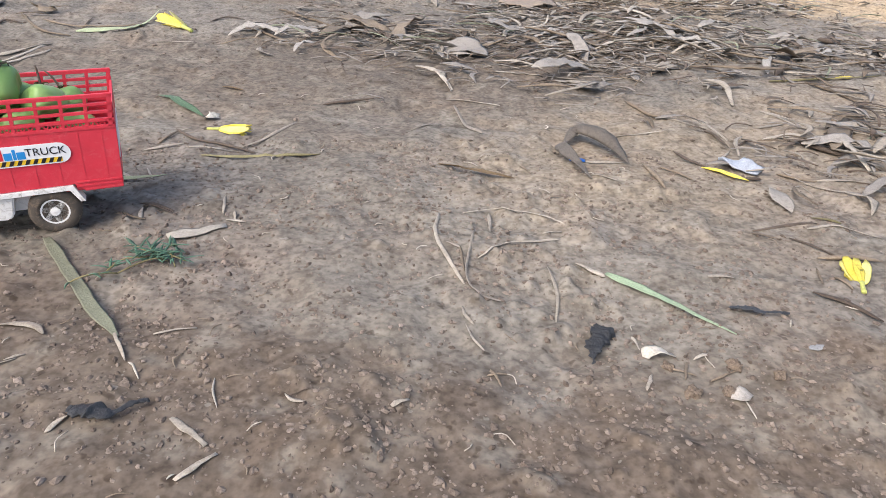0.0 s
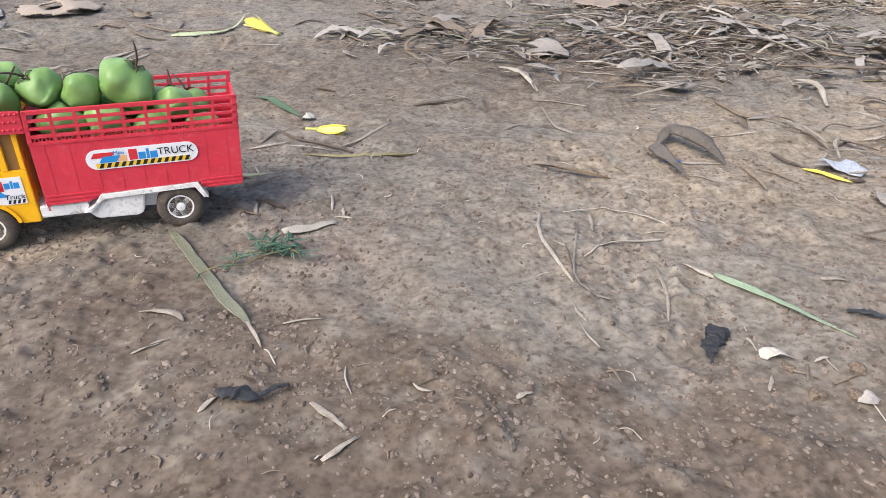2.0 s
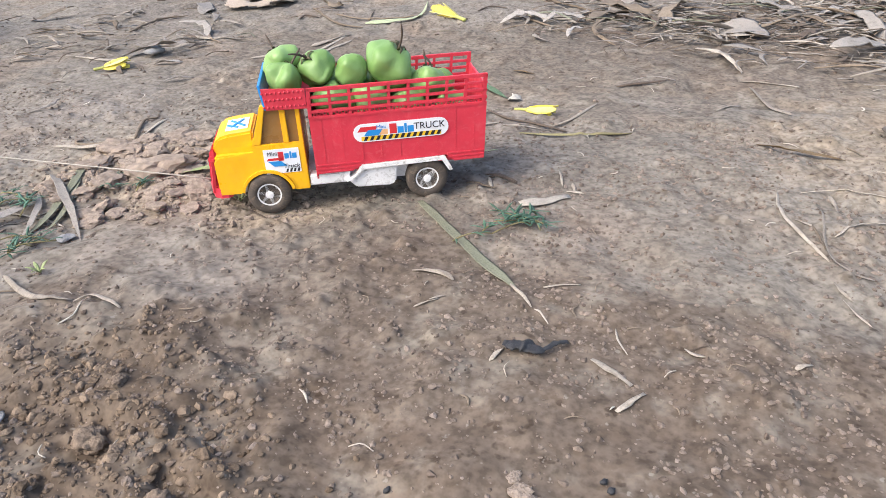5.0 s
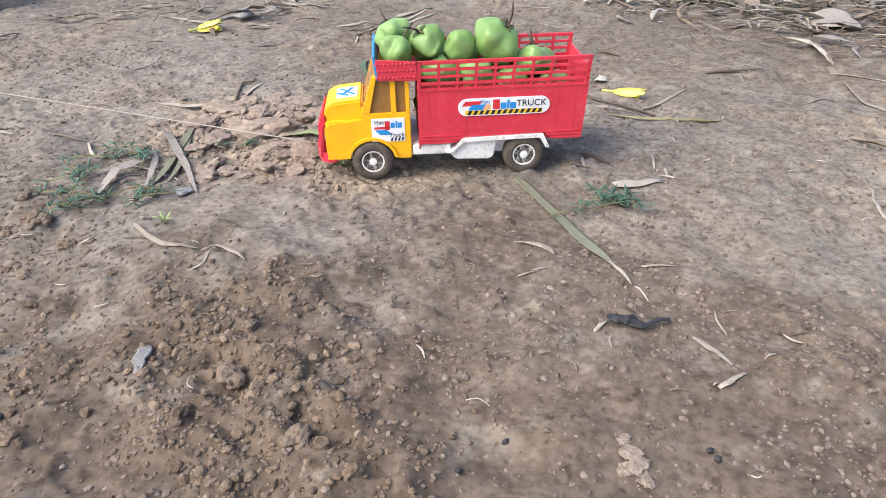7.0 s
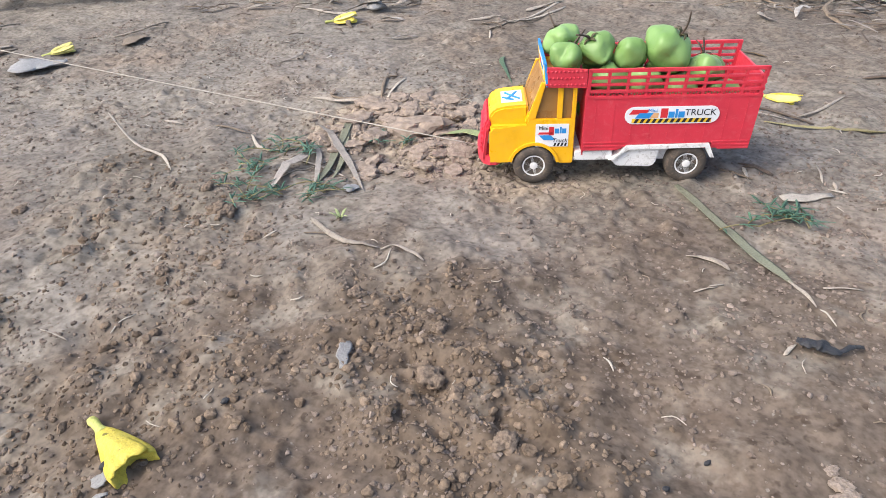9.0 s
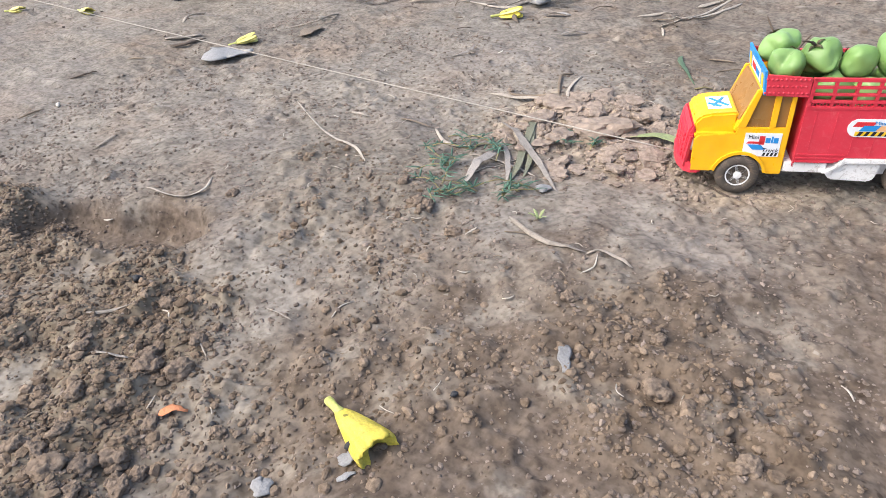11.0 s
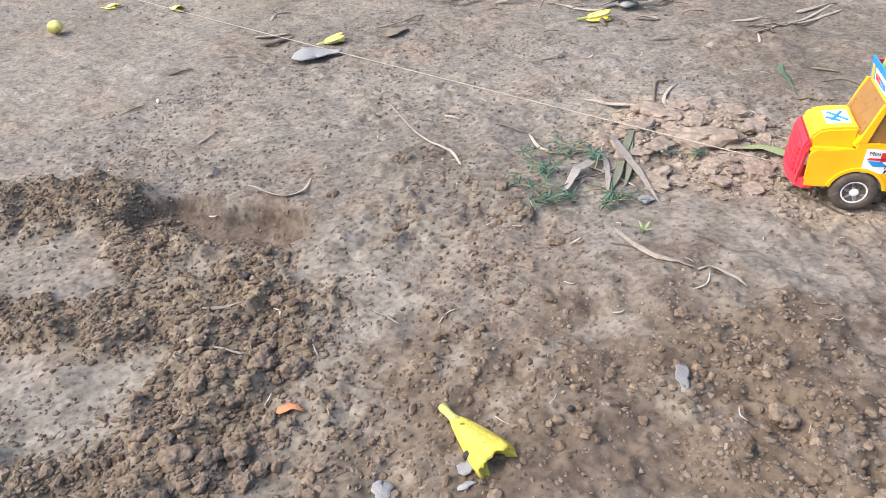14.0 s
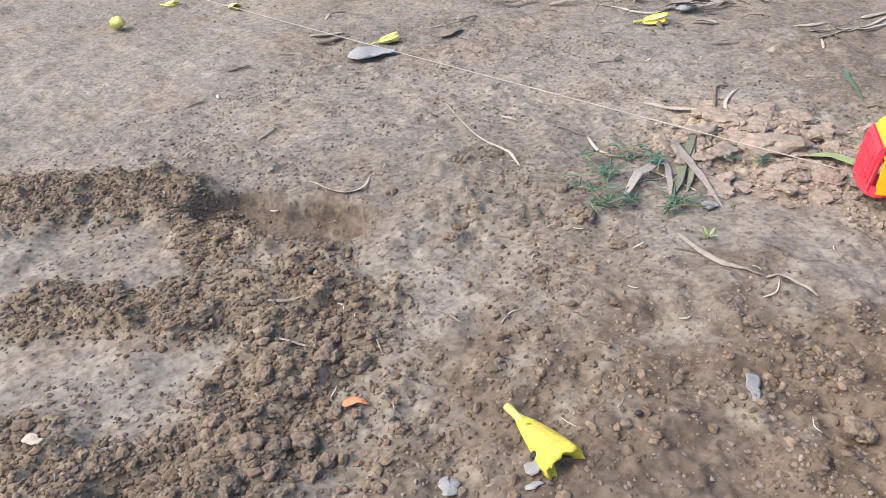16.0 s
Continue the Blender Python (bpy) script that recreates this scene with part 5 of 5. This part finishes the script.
def scatter_lumps(name, label, xs, ys, sizes, material, sink=0.05, sub=1):
    """Thousands of small angular lumps as one mesh."""
    bm = bmesh.new()
    bmesh.ops.create_icosphere(bm, subdivisions=sub, radius=0.5)
    base = np.array([v.co[:] for v in bm.verts])
    tri = np.array([[v.index for v in f.verts] for f in bm.faces])
    bm.free()
    rs = np.random.RandomState(len(xs))
    n, k = len(xs), len(base)
    v = base[None] * (1 + rs.uniform(-0.38, 0.38, (n, k, 1)) * (1 if sub == 1 else 0.5))
    for _ in range(3 if sub > 1 else 0):
        q = rs.normal(size=(n, 1, 3))
        q = q / np.linalg.norm(q, axis=-1, keepdims=True)
        v = v * (1 - 0.35 * np.clip((base[None] * q).sum(-1, keepdims=True) * 2 - 0.35, 0, 1))
    v = v * rs.uniform(0.7, 1.3, (n, 1, 3)) * np.array([1, 1, 0.7])
    a = rs.uniform(0, 6.283, n)
    c, s = np.cos(a)[:, None], np.sin(a)[:, None]
    v = np.stack([v[..., 0] * c - v[..., 1] * s, v[..., 0] * s + v[..., 1] * c, v[..., 2]], -1) * sizes[:, None, None]
    v = v + np.stack([xs, ys, ground_z(xs, ys) + sizes * sink], -1)[:, None, :]
    f = (tri[None] + (np.arange(n) * k)[:, None, None]).reshape(-1, 3)
    tagged(new(name, mesh_of(name, v.reshape(-1, 3), f, material, False)), label, "soil", kind="stuff")


def sown(n, seed, x0, x1, y0, y1, weight):
    rs = np.random.RandomState(seed)
    x, y = rs.uniform(x0, x1, n), rs.uniform(y0, y1, n)
    keep = rs.uniform(0, 1, n) < weight(x, y)
    return x[keep], y[keep], rs


gx, gy, rs = sown(60000, 3, -1.05, -0.25, -0.2, 0.30, lambda x, y: dug(x, y) ** 1.6)
scatter_lumps("loose_crumbs", "brown loose earth crumbs", gx, gy, 0.0010 + 0.0026 * rs.uniform(0, 1, len(gx)) ** 2, CRUMB)
gx, gy, rs = sown(16000, 13, -1.05, -0.25, -0.2, 0.30, lambda x, y: dug(x, y) ** 1.6)
scatter_lumps("loose_lumps", "brown loose earth lumps", gx, gy, 0.0028 + 0.0050 * rs.uniform(0, 1, len(gx)) ** 3, CRUMB, sub=2)
gx, gy, rs = sown(120000, 4, -1.1, 0.32, -0.18, 0.62, lambda x, y: 0.22 + 0.62 * np.clip(smooth_noise(x, y, 0.07, 21) + 0.8 * smooth_noise(x, y, 0.025, 22) + 0.15, 0, 1))
scatter_lumps("soil_grit", "fine grit and crumbs on trodden earth", gx, gy, 0.0011 + 0.0032 * rs.uniform(0, 1, len(gx)) ** 4, GRIT, sink=0.0)
gx, gy, rs = sown(16000, 5, -2.0, 0.9, 0.3, 1.7, lambda x, y: np.where((y < 0.62) & (x > -1.1) & (x < 0.32), 0, 0.55))
scatter_lumps("far_grit", "grit and small lumps on trodden earth", gx, gy, 0.0010 + 0.0042 * rs.uniform(0, 1, len(gx)) ** 4, GRIT)
gx, gy, rs = sown(5000, 6, -0.68, -0.36, 0.30, 0.55, lambda x, y: band(x, y, -0.57, 0.43, -0.45, 0.43, 0.06))
scatter_lumps("crust_crumbs", "pale tan crumbs of broken crust", gx, gy, 0.0015 + 0.006 * rs.uniform(0, 1, len(gx)) ** 3, CRUST_CRUMB)


# ---------------------------------------------------------------- small weeds
def weed(x, y, spread, runner, leaves, seed):
    """A low creeping weed: a wiry runner with many short pointed blue-green leaves."""
    rn = random.Random(seed)
    top = new("creeping_weed")
    tagged(top, "small uprooted blue-green creeping weed on earth", "weed", "weeds")
    ends = [(rn.uniform(-spread, spread), rn.uniform(-spread, spread) * 0.7) for _ in range(runner)]
    gz = float(ground_z(x, y))
    for e in ends:
        xy = curve_points([(0, 0), (e[0] * 0.5 + rn.uniform(-0.006, 0.006), e[1] * 0.5 + rn.uniform(-0.006, 0.006)), e], 10)
        line = np.column_stack([xy, 0.003 + 0.004 * np.sin(np.linspace(0, 3.1, 11))])
        bm = bmesh.new()
        sweep(bm, line, [0.0011] * 11, [0.0010] * 11, sides=5)
        stem = part("runner", bm, OLIVE, top)
        bm = bmesh.new()
        for k in range(leaves):
            s = rn.random() ** 0.8
            p = line[int(s * 10)]
            a, up, ln = rn.uniform(0, 6.28), rn.uniform(0.05, 0.75), rn.uniform(0.006, 0.015)
            q = [p + np.array([math.cos(a) * math.cos(up), math.sin(a) * math.cos(up), math.sin(up) * (1 - 0.6 * u)]) * ln * u for u in np.linspace(0, 1, 5)]
            w = [0.0009, 0.0017, 0.0018, 0.0012, 0.0003]
            sweep(bm, np.array(q), w, [0.0004] * 5, sides=4)
        part("leaves", bm, WEED, stem)
    top.matrix_world = pose(x, y, gz)
    return top


weed(-0.221, 0.399, 0.028, 6, 16, 1)
weed(-0.237, 0.380, 0.026, 2, 4, 2)
weed(-0.602, 0.302, 0.045, 5, 11, 3)
weed(-0.571, 0.290, 0.045, 4, 11, 4)
weed(-0.541, 0.284, 0.034, 3, 9, 5)
weed(-0.582, 0.264, 0.036, 3, 9, 6)
weed(-0.588, 0.354, 0.040, 4, 9, 7)
weed(-0.608, 0.338, 0.040, 3, 9, 8)
weed(-0.540, 0.388, 0.022, 2, 8, 9)
weed(-0.521, 0.393, 0.020, 2, 8, 10)


def sprout(x, y, seed):
    rn = random.Random(seed)
    top = new("sprout")
    tagged(top, "tiny yellow-green seedling on bare earth", "seedling")
    for k in range(5):
        a = k * 1.25 + rn.uniform(-0.3, 0.3)
        line = np.array([(math.cos(a) * 0.0075 * s, math.sin(a) * 0.0075 * s, 0.001 + 0.005 * math.sin(1.7 * s)) for s in np.linspace(0, 1, 6)])
        bm = bmesh.new()
        sweep(bm, line, [0.0008, 0.0018, 0.0025, 0.0024, 0.0014, 0.0005], [0.0006] * 6, sides=6)
        part("seed_leaf", bm, FRESH, top)
    top.matrix_world = pose(x, y, float(ground_z(x, y)))


sprout(-0.501, 0.269, 1)
sprout(-0.435, 0.396, 2)


# ---------------------------------------------------------------- the big papery leaf with holes
def papery_leaf(x, y, turn, w, h, holes, label):
    """A broad dry sheath lying hollow on the earth, ragged at the rim, with holes rotted through."""
    nx, ny = 34, 22
    bm = bmesh.new()
    grid = {}
    for i in range(nx + 1):
        for j in range(ny + 1):
            u, v = 2 * i / nx - 1, 2 * j / ny - 1
            a, q = math.atan2(v, u), math.hypot(u, v)
            edge = 0.86 + 0.13 * noise.noise(Vector((math.cos(a) * 1.6, math.sin(a) * 1.6, turn)))
            if q > edge or any(math.hypot((u - hu) * 1.0, (v - hv) * 0.8) < hr * (1 + 0.5 * noise.noise(Vector((u * 9, v * 9, 1)))) for hu, hv, hr in holes):
                continue
            z = 0.004 + 0.011 * (1 - q * q) + 0.006 * noise.noise(Vector((u * 2, v * 2, 3)))
            grid[i, j] = bm.verts.new((u * w / 2, v * h / 2, z))
    for (i, j) in list(grid):
        q = [(i, j), (i + 1, j), (i + 1, j + 1), (i, j + 1)]
        if all(k in grid for k in q):
            bm.faces.new([grid[k] for k in q])
    bmesh.ops.delete(bm, geom=[v for v in bm.verts if not v.link_faces], context="VERTS")
    bmesh.ops.solidify(bm, geom=bm.faces[:], thickness=0.0014)
    ob = part("papery_leaf", bm, SHEET)
    ob.matrix_world = pose(x, y, float(ground_z(x, y, False)), 0, 0, turn)
    tagged(ob, label, "leaf")


papery_leaf(-0.805, 1.105, 40, 0.150, 0.150, ((-0.15, -0.15, 0.17), (0.25, 0.35, 0.09)), "broad pale brown papery leaf with rotted holes")
papery_leaf(0.08, 1.33, 10, 0.13, 0.12, (), "broad pale papery leaf among leaf litter")


# ---------------------------------------------------------------- leaf litter at the far edge of the path
def litter_line(rn, ln, broad):
    """One dry leaf or stalk: its line, widths and thickness."""
    s = np.linspace(0, 1, 11)
    xy = curve_points([(-ln / 2, 0), (0, rn.uniform(-0.3, 0.3) * ln), (ln / 2, rn.uniform(-0.2, 0.2) * ln)], 10)
    w = ln * (rn.uniform(0.12, 0.24) if broad else rn.uniform(0.035, 0.075))
    widths = [w * (max(0.12, math.sin(math.pi * q ** 0.9) ** 0.7) if broad else 0.6 + 0.4 * math.sin(3.1 * q)) * rn.uniform(0.8, 1.15) for q in s]
    line = np.column_stack([xy, 0.003 + 0.07 * ln * np.sin(3.1 * s + rn.uniform(-0.8, 0.8))])
    return line, widths, [max(0.0011, q * (0.10 if broad else 0.4)) for q in widths], [rn.uniform(-0.8, 0.8) * q for q in s]


def litter_shape(k):
    rn = random.Random(50 + k)
    line, widths, thick, tw = litter_line(rn, rn.uniform(0.05, 0.125), k % 3 == 0)
    bm = bmesh.new()
    sweep(bm, line, widths, thick, 0.15, tw, sides=8)
    me = bpy.data.meshes.new("litter_leaf")
    bm.to_mesh(me)
    bm.free()
    for p in me.polygons:
        p.use_smooth = True
    me.materials.append((PALE, STRAW, STRAW, BROWN, TWIG, GREYGREEN, PALE, STRAW, TWIG, PALE, DARK, GREYGREEN)[k % 12])
    return me


LITTER_SHAPES = [litter_shape(k) for k in range(36)]
LITTER_BEDS = (  # leaves, from, to, spread
    (95, 0.02, 0.98, 0.30, 1.12, 0.10),
    (70, 0.00, 1.30, 0.60, 1.50, 0.10),
    (24, -0.25, 1.05, -0.02, 0.95, 0.07),
    (34, 0.38, 1.00, 0.75, 1.10, 0.09),
    (30, 0.30, 0.62, 0.52, 0.72, 0.07),
    (20, -0.60, 1.35, -0.20, 1.45, 0.10),
    (12, -1.10, 0.85, -0.72, 0.80, 0.10),
)


def far_litter():
    rn = random.Random(1)
    for n, ax, ay, bx, by, spread in LITTER_BEDS:
        for _ in range(n):
            s = rn.random()
            x, y = ax + (bx - ax) * s + rn.gauss(0, spread), ay + (by - ay) * s + rn.gauss(0, spread)
            k = rn.randrange(36)
            leaf = k % 3 == 0
            ob = new("litter_leaf" if leaf else "litter_stalk", LITTER_SHAPES[k])
            ob.matrix_world = pose(x, y, float(ground_z(x, y)) + rn.uniform(0, 0.004), rn.uniform(-14, 14), rn.uniform(-8, 8), rn.gauss(5, 50)) @ Matrix.Scale(rn.uniform(0.6, 1.2), 4)
            tagged(ob, "dry leaf in the grey-brown leaf litter" if leaf else "dry stalk in the grey-brown leaf litter", "leaf" if leaf else "stalk", "leaf litter")


def litter_bits():
    """The broken bits between the leaves, past counting: four shades, one object each."""
    for shade, material in enumerate((TWIG, DARK, PALE, STRAW)):
        rn = random.Random(60 + shade)
        bm = bmesh.new()
        for n, ax, ay, bx, by, spread in LITTER_BEDS:
            for _ in range(int(n * 2.2)):
                s = rn.random()
                x, y = ax + (bx - ax) * s + rn.gauss(0, spread), ay + (by - ay) * s + rn.gauss(0, spread)
                line, widths, thick, tw = litter_line(rn, rn.uniform(0.012, 0.055), rn.random() < 0.5)
                m = np.array(Matrix.Rotation(rn.gauss(0.1, 0.9), 3, "Z"))
                line = line @ m.T + np.array([x, y, float(ground_z(x, y)) + rn.uniform(-0.001, 0.003)])
                sweep(bm, line[::2], widths[::2], thick[::2], 0.15, tw[::2], sides=6)
        tagged(part("litter_bits", bm, material), "broken bits of dry leaf and stalk on earth", "leaf litter", kind="stuff")


def near_bits():
    """Chaff trodden into the near earth, past counting."""
    for shade, material in enumerate((STRAW, TWIG, WHITE)):
        rn = random.Random(80 + shade)
        bm = bmesh.new()
        for _ in range((150, 170, 30)[shade]):
            x, y = rn.uniform(-0.95, 0.30), rn.uniform(-0.05, 0.75)
            line, widths, thick, tw = litter_line(rn, rn.uniform(0.003, 0.011) if shade else rn.uniform(0.004, 0.013), rn.random() < 0.35)
            m = np.array(Matrix.Rotation(rn.uniform(0, 3.14), 3, "Z"))
            line = line @ m.T
            line[:, 2] += -0.0024
            line = line + np.array([x, y, float(ground_z(x, y)) + 0.0004])
            sweep(bm, line[::2], [max(0.0006, w) for w in widths[::2]], [max(0.0004, 0.5 * q) for q in thick[::2]], 0.1, None, sides=5)
        tagged(part("chaff", bm, material), "tiny bits of chaff trodden into the earth", "leaf litter", kind="stuff")


far_litter()
litter_bits()
near_bits()


# ---------------------------------------------------------------- the dark stand at the far edge
def dark_stand():
    top = new("metal_stand")
    tagged(top, "foot of a dark metal stand on the earth", "stand")
    a = Vector((-1.352, 0.575, 0.0))
    d = Vector((0.16, 0.125, 0)).normalized()
    n = Vector((-d.y, d.x, 0))
    for k, (u, v) in enumerate(((0, 0), (0.22, 0), (0, 0.16), (0.22, 0.16))):
        bm = bmesh.new()
        p = a + d * u + n * v
        bar(bm, p + Vector((0, 0, -0.004)), p + Vector((0, 0, 0.16)), 0.010)
        part("stand_leg", bm, BLACK, top, smooth=False)
    for u0, v0, u1, v1 in ((0, 0, 0.22, 0), (0, 0.16, 0.22, 0.16), (0, 0, 0, 0.16), (0.22, 0, 0.22, 0.16)):
        bm = bmesh.new()
        z = Vector((0, 0, 0.026))
        bar(bm, a + d * u0 + n * v0 + z, a + d * u1 + n * v1 + z, 0.012)
        part("stand_rail", bm, SLATE if v0 == v1 == 0 else BLACK, top, smooth=False)
    bm = bmesh.new()
    c = a + d * 0.11 + n * 0.08 + Vector((0, 0, 0.15))
    bmesh.ops.create_cube(bm, size=1, matrix=Matrix.Translation(c) @ Matrix.Rotation(math.atan2(d.y, d.x), 4, "Z") @ Matrix.Diagonal((0.24, 0.18, 0.012, 1)))
    part("stand_top", bm, BLACK, top, smooth=False)


dark_stand()
